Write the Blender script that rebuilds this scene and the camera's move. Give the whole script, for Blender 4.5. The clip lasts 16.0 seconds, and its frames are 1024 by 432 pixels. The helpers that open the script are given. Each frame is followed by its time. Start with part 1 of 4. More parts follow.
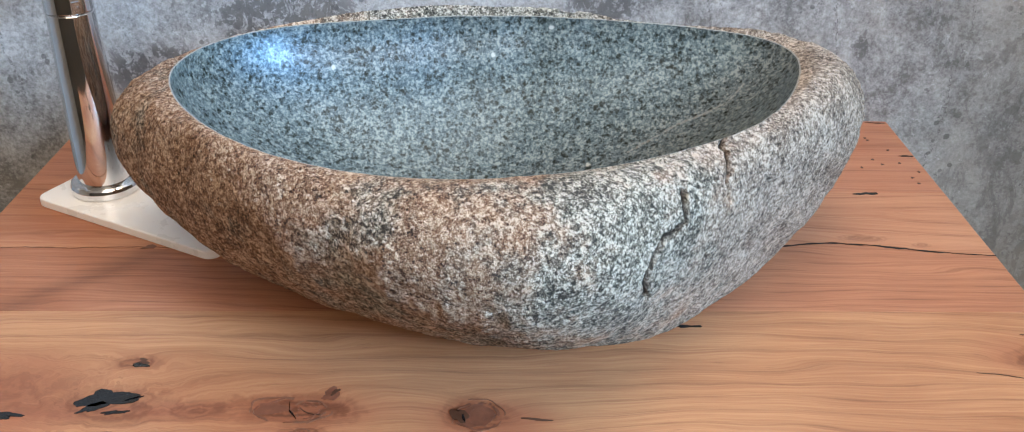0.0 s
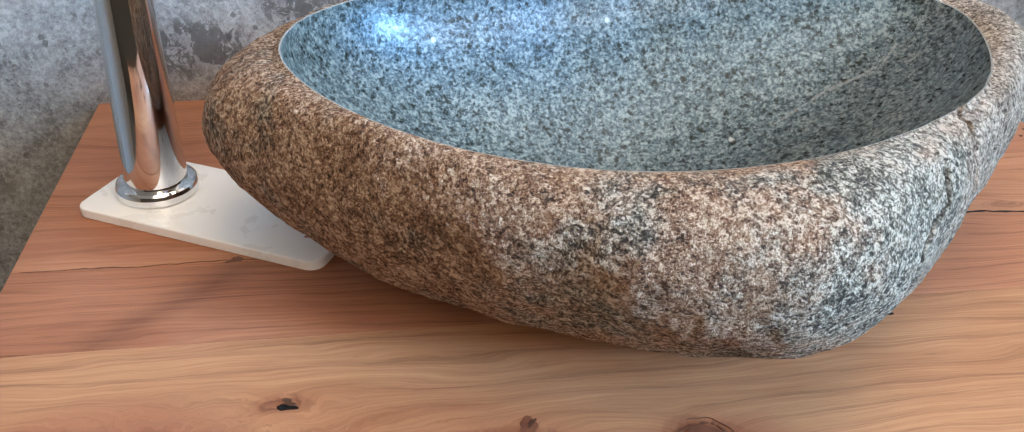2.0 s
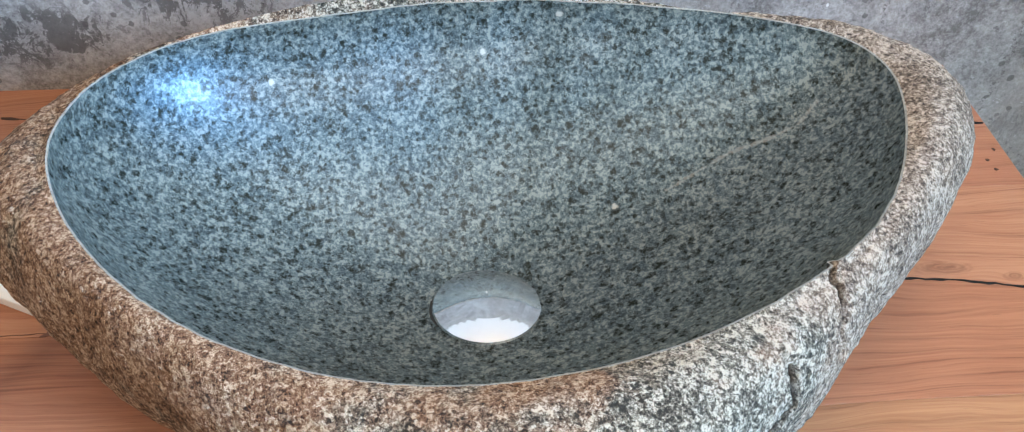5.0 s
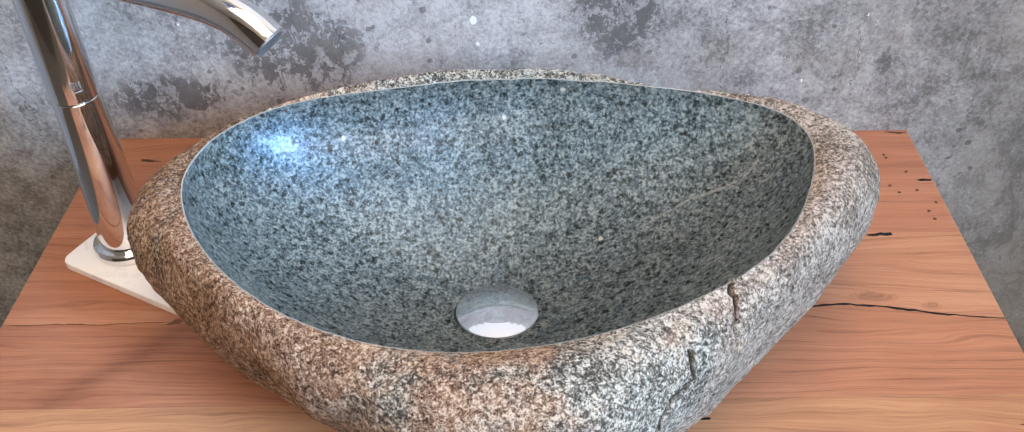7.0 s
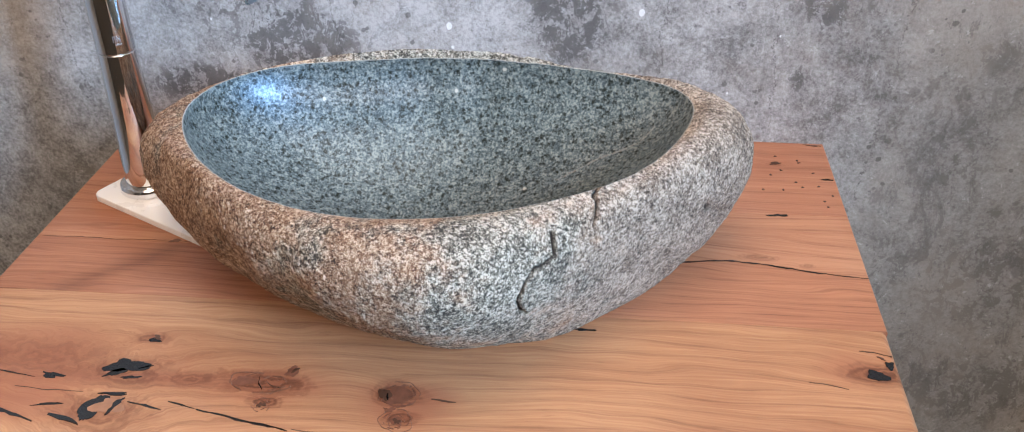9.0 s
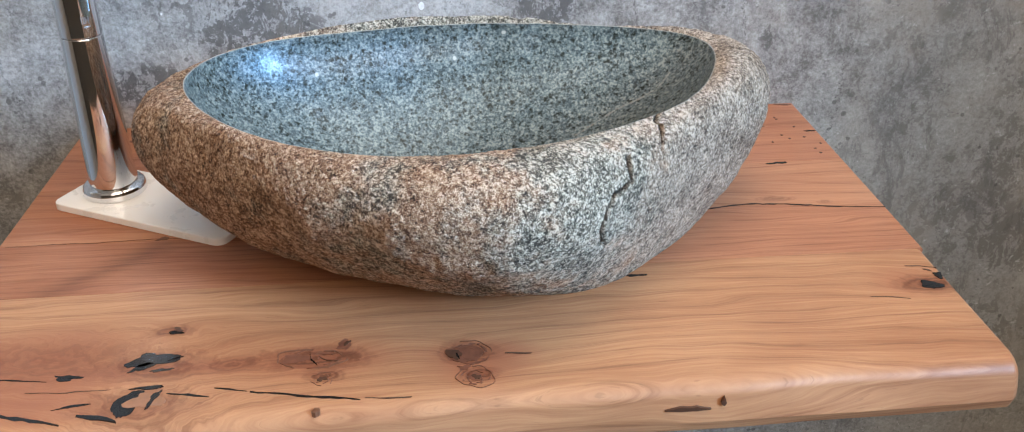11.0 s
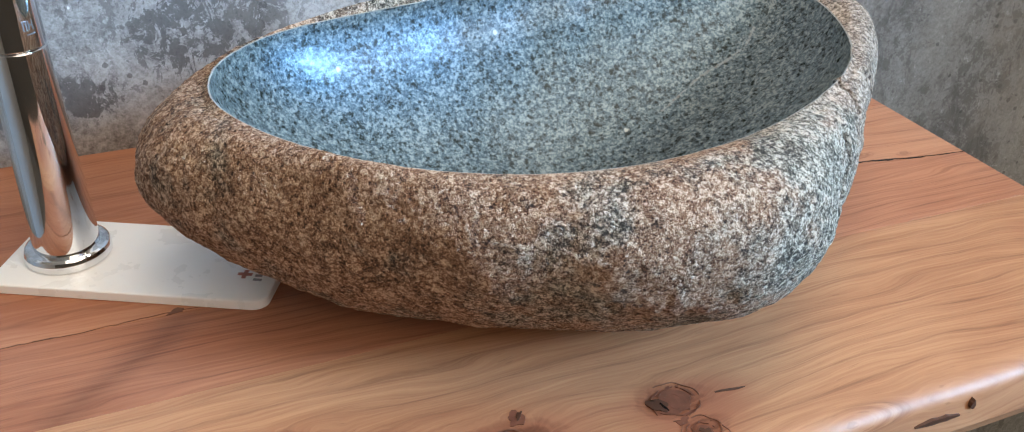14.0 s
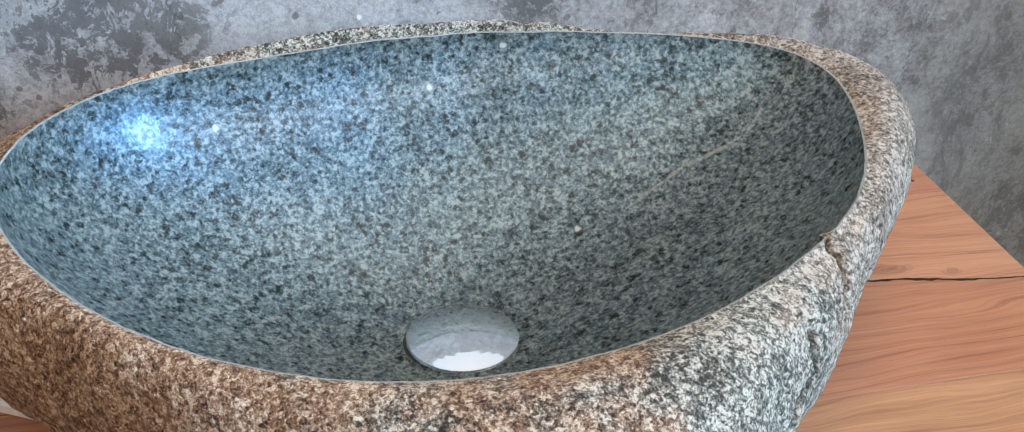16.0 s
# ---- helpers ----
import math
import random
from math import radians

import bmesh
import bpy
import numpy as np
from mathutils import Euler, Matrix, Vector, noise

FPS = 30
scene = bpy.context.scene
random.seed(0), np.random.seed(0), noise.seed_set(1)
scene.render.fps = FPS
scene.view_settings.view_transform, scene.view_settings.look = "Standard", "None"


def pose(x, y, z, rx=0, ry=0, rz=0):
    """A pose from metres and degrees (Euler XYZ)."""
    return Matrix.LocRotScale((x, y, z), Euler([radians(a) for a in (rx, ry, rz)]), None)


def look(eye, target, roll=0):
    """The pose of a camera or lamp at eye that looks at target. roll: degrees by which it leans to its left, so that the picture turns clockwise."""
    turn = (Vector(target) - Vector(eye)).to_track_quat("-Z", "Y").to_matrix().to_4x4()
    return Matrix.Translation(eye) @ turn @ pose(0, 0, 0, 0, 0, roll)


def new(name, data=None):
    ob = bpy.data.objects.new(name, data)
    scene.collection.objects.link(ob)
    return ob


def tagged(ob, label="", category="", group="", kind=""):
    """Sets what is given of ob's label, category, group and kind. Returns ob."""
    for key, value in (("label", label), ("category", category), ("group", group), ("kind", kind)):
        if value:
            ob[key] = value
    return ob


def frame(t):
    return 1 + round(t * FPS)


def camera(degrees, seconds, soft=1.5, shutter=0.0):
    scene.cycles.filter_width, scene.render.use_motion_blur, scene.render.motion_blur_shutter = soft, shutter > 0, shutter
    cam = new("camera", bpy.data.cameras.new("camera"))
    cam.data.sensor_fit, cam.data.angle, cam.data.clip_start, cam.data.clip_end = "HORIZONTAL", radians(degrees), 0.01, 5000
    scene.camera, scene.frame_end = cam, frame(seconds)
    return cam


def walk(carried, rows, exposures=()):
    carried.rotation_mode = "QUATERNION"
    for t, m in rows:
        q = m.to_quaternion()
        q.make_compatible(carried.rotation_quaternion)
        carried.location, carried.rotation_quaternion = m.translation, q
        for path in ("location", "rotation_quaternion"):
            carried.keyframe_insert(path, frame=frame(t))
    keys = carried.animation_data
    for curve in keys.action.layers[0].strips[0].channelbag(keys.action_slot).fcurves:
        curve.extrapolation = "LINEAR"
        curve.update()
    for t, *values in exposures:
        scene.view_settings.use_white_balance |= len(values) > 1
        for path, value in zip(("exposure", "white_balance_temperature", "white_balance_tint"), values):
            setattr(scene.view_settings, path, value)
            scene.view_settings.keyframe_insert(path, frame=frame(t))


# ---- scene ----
cam = camera(54.2, 16.0, soft=1.0)
PATH = [
    (0, (0.032, 0.025, 1.213), (0.017, 1.768, 0.233), 0.3),
    (0.5, (0.021, 0.044, 1.184), (0.01, 1.788, 0.206), 0.3),
    (1, (0.007, 0.053, 1.182), (-0.005, 1.793, 0.196), -0.1),
    (1.5, (-0.051, 0.076, 1.179), (-0.046, 1.801, 0.167), 0.2),
    (2, (-0.156, 0.124, 1.183), (0.083, 1.813, 0.139), 1.6),
    (2.5, (-0.21, 0.152, 1.19), (0.214, 1.779, 0.106), 1.8),
    (3, (-0.219, 0.177, 1.205), (0.309, 1.763, 0.107), 2.7),
    (3.5, (-0.19, 0.201, 1.219), (0.357, 1.767, 0.101), 2.8),
    (4, (-0.132, 0.247, 1.233), (0.361, 1.781, 0.049), 3.4),
    (4.2, (-0.102, 0.277, 1.238), (0.309, 1.804, 0.014), 2.9),
    (6.3, (0.038, 0.285, 1.354), (-0.057, 1.664, -0.091), -1.0),
    (6.5, (0.04, 0.252, 1.365), (-0.061, 1.685, -0.026), -1.7),
    (7, (0.04, 0.137, 1.388), (-0.022, 1.666, 0.1), -2.0),
    (7.5, (0.071, 0.053, 1.401), (0.017, 1.628, 0.17), -1.2),
    (8, (0.157, -0.003, 1.396), (-0.009, 1.622, 0.241), -1.0),
    (8.2, (0.179, -0.026, 1.39), (-0.035, 1.606, 0.254), -1.2),
    (10.3, (0.106, -0.104, 1.283), (-0.004, 1.64, 0.31), -0.8),
    (10.5, (0.065, -0.109, 1.273), (0.045, 1.646, 0.315), -0.4),
    (11, (-0.003, -0.104, 1.249), (0.122, 1.648, 0.291), -0.6),
    (11.5, (-0.021, -0.064, 1.218), (0.109, 1.692, 0.268), -0.5),
    (12, (-0.022, -0.002, 1.199), (0.112, 1.714, 0.18), 0.3),
    (12.5, (-0.049, 0.045, 1.193), (0.084, 1.746, 0.149), 0.2),
    (13, (-0.151, 0.095, 1.194), (0.173, 1.779, 0.164), -0.9),
    (13.5, (-0.225, 0.121, 1.2), (0.332, 1.733, 0.154), 0.4),
    (14, (-0.253, 0.118, 1.204), (0.38, 1.709, 0.17), 0.6),
    (14.5, (-0.265, 0.133, 1.216), (0.439, 1.701, 0.193), 1.6),
    (15, (-0.247, 0.165, 1.22), (0.494, 1.723, 0.208), 2.6),
    (15.5, (-0.178, 0.214, 1.223), (0.468, 1.791, 0.176), 2.9),
    (16, (-0.077, 0.266, 1.223), (0.331, 1.839, 0.057), 2.4),
]
# the film camera's own exposure and white balance on the way
BALANCE = [(0.0, 0.13, 6750, 11), (2.5, 0.13, 6550, 9), (4.0, 0.13, 6450, 8), (6.5, 0.18, 6700, 13), (8.0, 0.18, 7000, 19), (10.5, 0.13, 6950, 13), (12.5, 0.13, 6750, 10), (14.5, 0.13, 6450, 8), (16.0, 0.08, 6500, 8)]
walk(cam, [(t, look(eye, target, roll)) for t, eye, target, roll in PATH], BALANCE)

# ---- world and light ----
world = bpy.data.worlds.new("sky")
scene.world = world
world.use_nodes = True
wn = world.node_tree
sky = wn.nodes.new("ShaderNodeTexSky")
sky.sky_type, sky.sun_disc = "NISHITA", False
sky.sun_elevation, sky.sun_rotation = radians(42), radians(150)
wn.links.new(sky.outputs[0], wn.nodes["Background"].inputs[0])
wn.nodes["Background"].inputs[1].default_value = 0.12


def area_lamp(name, m, sx, sy, power, colour, spread=180):
    lamp = bpy.data.lights.new(name, "AREA")
    lamp.shape, lamp.size, lamp.size_y, lamp.energy, lamp.color = "RECTANGLE", sx, sy, power, colour
    lamp.spread = radians(spread)      # below 180 the beam is narrowed by hand, sparing the wall
    ob = new(name, lamp)
    ob.matrix_world = m
    return ob


area_lamp("window_light_right", look((1.78, -0.86, 1.98), (-0.26, 0.66, 0.9)), 0.44, 0.90, 12.5, (0.31, 0.62, 1.0), 50)
# Added warm fill from the front; its source is unseen and assumed.
area_lamp("front_fill_light", look((0.60, -1.12, 2.08), (-0.05, 0.7, 0.9)), 1.9, 0.75, 23, (1.0, 0.84, 0.65))
# Added overhead fill; no roof window is known here.
area_lamp("overhead_fill_light", look((0.08, 0.33, 2.49), (0.05, 0.36, 0.8)), 1.3, 0.85, 15.5, (1.0, 0.84, 0.65))

# ---- materials ----
TOP = 0.80        # height of the wooden top
WALL_Y = 0.963    # face of the concrete wall


class Nodes:
    """Short calls for building a node material."""

    def __init__(self, name):
        self.mat = bpy.data.materials.new(name)
        self.mat.use_nodes = True
        self.t = self.mat.node_tree
        self.bsdf = self.t.nodes["Principled BSDF"]
        self.pos = self.t.nodes.new("ShaderNodeTexCoord").outputs["Object"]

    def put(self, socket, value):
        if isinstance(value, bpy.types.NodeSocket):
            self.t.links.new(value, socket)
        elif value is not None:
            socket.default_value = value

    def math(self, op, a, b=None, c=None, clamp=False):
        n = self.t.nodes.new("ShaderNodeMath")
        n.operation, n.use_clamp = op, clamp
        for s, v in zip(n.inputs, (a, b, c)):
            self.put(s, v)
        return n.outputs[0]

    def vec(self, op, a, b=None):
        n = self.t.nodes.new("ShaderNodeVectorMath")
        n.operation = op
        self.put(n.inputs[0], a)
        if b is not None:
            self.put(n.inputs[1], b)
        return n.outputs["Value"] if op in ("LENGTH", "DISTANCE", "DOT_PRODUCT") else n.outputs[0]

    def xyz(self, v):
        n = self.t.nodes.new("ShaderNodeSeparateXYZ")
        self.put(n.inputs[0], v)
        return n.outputs

    def join(self, x, y, z):
        n = self.t.nodes.new("ShaderNodeCombineXYZ")
        for s, v in zip(n.inputs, (x, y, z)):
            self.put(s, v)
        return n.outputs[0]

    def noise(self, v, scale, detail=3.0, rough=0.55, distort=0.0):
        n = self.t.nodes.new("ShaderNodeTexNoise")
        self.put(n.inputs["Vector"], v)
        n.inputs["Scale"].default_value, n.inputs["Detail"].default_value = scale, detail
        n.inputs["Roughness"].default_value, n.inputs["Distortion"].default_value = rough, distort
        return n.outputs["Fac"]

    def cells(self, v, scale, feature="F1", out="Color", rnd=1.0):
        n = self.t.nodes.new("ShaderNodeTexVoronoi")
        n.feature = feature
        self.put(n.inputs["Vector"], v)
        n.inputs["Scale"].default_value, n.inputs["Randomness"].default_value = scale, rnd
        return n.outputs[out]

    def ramp(self, f, stops, mode="LINEAR"):
        n = self.t.nodes.new("ShaderNodeValToRGB")
        n.color_ramp.interpolation = mode
        el = n.color_ramp.elements
        while len(el) < len(stops):
            el.new(0.5)
        for e, (p, c) in zip(el, stops):
            e.position = p
            e.color = (c, c, c, 1) if isinstance(c, (int, float)) else (*c, 1)
        self.put(n.inputs[0], f)
        return n.outputs[0]

    def step(self, f, lo, hi):
        n = self.t.nodes.new("ShaderNodeMapRange")
        n.interpolation_type = "SMOOTHSTEP"
        self.put(n.inputs[0], f)
        n.inputs[1].default_value, n.inputs[2].default_value = lo, hi
        return n.outputs[0]

    def mix(self, f, a, b, mode="MIX"):
        n = self.t.nodes.new("ShaderNodeMix")
        n.data_type, n.blend_type = "RGBA", mode
        self.put(n.inputs[0], f)
        self.put(n.inputs[6], a if isinstance(a, bpy.types.NodeSocket) else (*a, 1))
        self.put(n.inputs[7], b if isinstance(b, bpy.types.NodeSocket) else (*b, 1))
        return n.outputs[2]

    def bump(self, h, strength, distance):
        n = self.t.nodes.new("ShaderNodeBump")
        n.inputs["Strength"].default_value, n.inputs["Distance"].default_value = strength, distance
        self.put(n.inputs["Height"], h)
        self.put(self.bsdf.inputs["Normal"], n.outputs[0])

    def finish(self, colour, rough, metal=0.0, coat=0.0, spec=0.5):
        b = self.bsdf.inputs
        self.put(b["Base Color"], colour if isinstance(colour, bpy.types.NodeSocket) else (*colour, 1))
        self.put(b["Roughness"], rough)
        b["Metallic"].default_value, b["Coat Weight"].default_value = metal, coat
        b["Coat Roughness"].default_value = 0.24
        b["Specular IOR Level"].default_value = spec
        return self.mat


def plain(name, colour, rough, metal=0.0, grain=40.0, vary=0.08, spec=0.5):
    n = Nodes(name)
    f = n.noise(n.pos, grain, 4)
    low, high = [c * (1 - vary) for c in colour], [min(1, c * (1 + vary)) for c in colour]
    r = n.math("MULTIPLY_ADD", f, 0.1, rough - 0.05, clamp=True)
    return n.finish(n.mix(f, low, high), r, metal, spec=spec)


def concrete():
    """Bare grey concrete with flaked dark patches, pits and cloudy stains."""
    n = Nodes("old_concrete")
    p = n.pos
    x, y, z = n.xyz(p)
    cloud = n.noise(p, 4.5, 6, 0.62)
    mid = n.noise(p, 33, 7, 0.74)
    fine = n.noise(p, 260, 4, 0.75)
    tone = n.math("MULTIPLY_ADD", mid, 0.55, n.math("MULTIPLY", cloud, 0.45))
    tone = n.math("MULTIPLY_ADD", n.math("SUBTRACT", fine, 0.5), 0.62, tone)
    col = n.ramp(tone, ((0.34, (0.16, 0.152, 0.142)), (0.44, (0.29, 0.275, 0.26)), (0.53, (0.40, 0.382, 0.363)), (0.64, (0.54, 0.522, 0.50))))
    # flaked patches: centre x, centre z, half width, half height, depth of tone
    patches = ((-0.325, 0.850, 0.060, 0.026, 1.0), (-0.200, 0.905, 0.075, 0.055, 0.95), (-0.27, 0.955, 0.10, 0.045, 0.6),
               (-0.10, 0.995, 0.06, 0.05, 0.5), (0.11, 0.955, 0.050, 0.09, 0.85), (0.385, 0.975, 0.035, 0.045, 0.8), (0.44, 0.955, 0.03, 0.04, 0.55),
               (0.20, 0.89, 0.03, 0.03, 0.5), (0.30, 0.90, 0.03, 0.06, 0.4), (0.55, 0.80, 0.05, 0.09, 0.6), (0.62, 0.62, 0.10, 0.10, 0.75),
               (0.50, 0.62, 0.05, 0.08, 0.6), (0.70, 0.74, 0.08, 0.12, 0.7), (0.66, 0.45, 0.16, 0.07, 0.8), (0.56, 0.50, 0.06, 0.05, 0.7),
               (-0.62, 0.72, 0.08, 0.10, 0.45), (-0.46, 1.0, 0.05, 0.06, 0.4), (0.83, 0.86, 0.09, 0.16, 0.7), (0.62, 0.88, 0.05, 0.05, 0.5),
               (0.68, 0.69, 0.03, 0.06, 1.0), (0.71, 0.60, 0.05, 0.06, 0.95), (0.548, 0.775, 0.014, 0.035, 0.85), (0.61, 0.72, 0.010, 0.010, 1.0),
               (0.463, 0.86, 0.022, 0.010, 0.75), (0.43, 0.91, 0.03, 0.02, 0.65), (0.57, 0.915, 0.03, 0.025, 0.65), (0.365, 0.88, 0.010, 0.018, 0.75))
    mask = None
    for cx, cz, rx, rz, a in patches:
        d = n.vec("LENGTH", n.join(n.math("MULTIPLY_ADD", x, 1 / rx, -cx / rx), 0.0, n.math("MULTIPLY_ADD", z, 1 / rz, -cz / rz)))
        g = n.math("MULTIPLY", n.math("MULTIPLY", n.math("SUBTRACT", 1.5, d, clamp=True), 1.0, clamp=True), a)
        mask = g if mask is None else n.math("MAXIMUM", mask, g)
    flake = n.noise(n.vec("MULTIPLY", p, (1.25, 1.0, 0.85)), 46, 8, 0.74, 0.9)
    flake2 = n.noise(p, 150, 5, 0.75, 0.8)
    lift = n.math("ADD", n.math("MULTIPLY", flake, 0.65), n.math("MULTIPLY", flake2, 0.35))
    f = n.math("MULTIPLY_ADD", mask, 0.135, lift)
    dark = n.math("MULTIPLY", n.step(f, 0.590, 0.612), n.math("MULTIPLY_ADD", mask, 1.3, 0.0, clamp=True))
    grit = n.math("MULTIPLY_ADD", n.math("SUBTRACT", fine, 0.5), 0.9, 0.78, clamp=True)
    col = n.mix(n.math("MULTIPLY", dark, grit), col, (0.075, 0.070, 0.067))
    # soft clouding round the patches
    col = n.mix(n.math("MULTIPLY", n.math("MULTIPLY", mask, mid), 0.5), col, (0.14, 0.13, 0.125))
    # darker olive-grey tone towards the free end of the wall
    end_tone = n.math("MULTIPLY", n.step(n.math("MULTIPLY_ADD", n.math("SUBTRACT", cloud, 0.5), 0.5, x), 0.24, 0.60), 0.50)
    col = n.mix(end_tone, col, (0.215, 0.205, 0.175))
    beige = n.math("MULTIPLY", n.step(n.noise(p, 6.5, 4, 0.6), 0.48, 0.66), 0.35)
    col = n.mix(beige, col, (0.36, 0.31, 0.26))
    blotch = n.math("MULTIPLY", n.step(n.noise(n.vec("MULTIPLY", p, (1.5, 1.0, 0.75)), 15, 8, 0.76, 0.5), 0.54, 0.60), n.math("MULTIPLY_ADD", n.step(x, 0.25, 0.6), 0.42, 0.12))
    col = n.mix(blotch, col, (0.12, 0.112, 0.105))
    # scratches, streaks and pits
    streak = n.noise(n.join(n.math("MULTIPLY", x, 60.0), 0.0, n.math("MULTIPLY", z, 5.0)), 1.0, 6, 0.7)
    col = n.mix(n.math("MULTIPLY", n.step(streak, 0.54, 0.70), 0.35), col, (0.17, 0.16, 0.15))
    speck = n.step(n.noise(p, 95, 5, 0.8), 0.60, 0.66)
    col = n.mix(n.math("MULTIPLY", speck, 0.68), col, (0.12, 0.11, 0.105))
    pale = n.step(n.noise(p, 70, 6, 0.8, 0.5), 0.60, 0.67)
    col = n.mix(n.math("MULTIPLY", pale, 0.45), col, (0.66, 0.64, 0.62))
    pit = n.math("MULTIPLY", n.math("LESS_THAN", n.math("MULTIPLY_ADD", n.math("SUBTRACT", mid, 0.5), 0.5, n.cells(p, 55, out="Distance")), 0.16), n.step(n.noise(p, 9, 3), 0.45, 0.58))
    col = n.mix(n.math("MULTIPLY", pit, 0.65), col, (0.09, 0.085, 0.08))
    # hairline cracks running down the wall: x at the top, lean, lowest and highest z
    for cx, lean, lo, hi in ((-0.155, 0.04, 0.84, 1.02), (0.215, -0.05, 0.80, 1.05), (0.335, 0.06, 0.82, 1.10), (0.47, -0.08, 0.55, 1.0), (-0.48, 0.05, 0.80, 1.1)):
        way = n.math("ADD", n.math("MULTIPLY_ADD", z, lean, -cx - lean * 0.95), n.math("MULTIPLY_ADD", n.math("SUBTRACT", mid, 0.5), 0.035, x))
        hair = n.math("LESS_THAN", n.math("ABSOLUTE", way), n.math("MULTIPLY", flake, 0.0011))
        span = n.math("MULTIPLY", n.math("GREATER_THAN", z, lo), n.math("LESS_THAN", z, hi))
        col = n.mix(n.math("MULTIPLY", n.math("MULTIPLY", hair, span), n.math("MULTIPLY", n.step(flake2, 0.40, 0.55), 0.8)), col, (0.10, 0.092, 0.085))
    chips = None
    for cx, cz, r in ((-0.023, 0.930, 0.0035), (0.190, 0.952, 0.0035), (-0.02, 0.905, 0.002), (0.29, 0.86, 0.0015), (-0.30, 0.93, 0.0015), (0.34, 0.93, 0.0012)):
        d = n.vec("LENGTH", n.join(n.math("SUBTRACT", x, cx), 0.0, n.math("MULTIPLY", n.math("SUBTRACT", z, cz), 0.7)))
        k = n.math("LESS_THAN", n.math("MULTIPLY_ADD", fine, 0.003, d), r + 0.0012)
        chips = k if chips is None else n.math("MAXIMUM", chips, k)
    col = n.mix(n.math("MULTIPLY", chips, 0.85), col, (0.82, 0.82, 0.80))
    h = n.math("SUBTRACT", n.math("MULTIPLY_ADD", fine, 0.35, mid), n.math("MULTIPLY_ADD", dark, 0.4, n.math("ADD", pit, n.math("MULTIPLY", speck, 0.3))))
    n.bump(h, 0.4, 0.004)
    return n.finish(col, n.math("MULTIPLY_ADD", fine, 0.15, 0.62), spec=0.3)


def crust():
    """Weathered outer skin of a granite boulder: salt and pepper grains, rust-brown where it lay in the ground."""
    n = Nodes("weathered_granite")
    p = n.pos
    x, y, z = n.xyz(p)
    g1 = n.noise(p, 820, 3, 0.74, 0.4)
    g2 = n.noise(p, 270, 4, 0.70, 0.3)
    g3 = n.noise(p, 38, 4, 0.6)
    big = n.noise(p, 11, 4, 0.6)
    facet = n.xyz(n.cells(p, 520))[0]
    clump = n.noise(p, 125, 3, 0.65, 0.5)
    grain = n.math("ADD", n.math("MULTIPLY", g1, 0.44), n.math("MULTIPLY_ADD", g2, 0.34, n.math("MULTIPLY", g3, 0.15)))
    grain = n.math("ADD", grain, n.math("MULTIPLY_ADD", clump, 0.12, n.math("MULTIPLY_ADD", n.math("SUBTRACT", facet, 0.5), 0.095, -0.017)))
    grey = n.ramp(grain, ((0.430, (0.036, 0.033, 0.027)), (0.468, (0.130, 0.114, 0.087)), (0.515, (0.31, 0.268, 0.208)), (0.565, (0.74, 0.66, 0.54))))
    brown = n.ramp(grain, ((0.415, (0.030, 0.014, 0.008)), (0.462, (0.205, 0.094, 0.048)), (0.525, (0.37, 0.200, 0.112)), (0.585, (0.72, 0.52, 0.36))))
    rose = n.ramp(grain, ((0.415, (0.060, 0.044, 0.034)), (0.460, (0.22, 0.156, 0.116)), (0.515, (0.40, 0.300, 0.226)), (0.580, (0.74, 0.61, 0.49))))
    left = n.math("MULTIPLY_ADD", x, -3.4, n.math("MULTIPLY_ADD", n.math("SUBTRACT", big, 0.5), 2.2, n.math("MULTIPLY_ADD", n.math("SUBTRACT", g3, 0.5), 2.6, n.math("MULTIPLY_ADD", y, -2.2, 1.52))))
    rust = n.step(left, -0.1, 0.85)
    right = n.math("MULTIPLY_ADD", x, 6.0, n.math("MULTIPLY_ADD", n.math("SUBTRACT", big, 0.5), 1.6, n.math("MULTIPLY_ADD", n.math("SUBTRACT", g3, 0.5), 1.4, -0.55)))
    col = n.mix(n.math("MULTIPLY", n.step(right, 0.0, 0.5), 0.85), grey, rose)
    col = n.mix(n.math("MULTIPLY", rust, 0.9), col, brown)
    crack = n.t.nodes.new("ShaderNodeAttribute")
    crack.attribute_name = "crevice"
    col = n.mix(n.math("MULTIPLY", crack.outputs["Fac"], 1.45, clamp=True), col, (0.035, 0.028, 0.022))
    n.bump(n.math("ADD", g1, n.math("MULTIPLY", g2, 1.3)), 1.0, 0.0022)
    return n.finish(col, n.math("MULTIPLY_ADD", g1, -0.3, 0.80), spec=0.35)


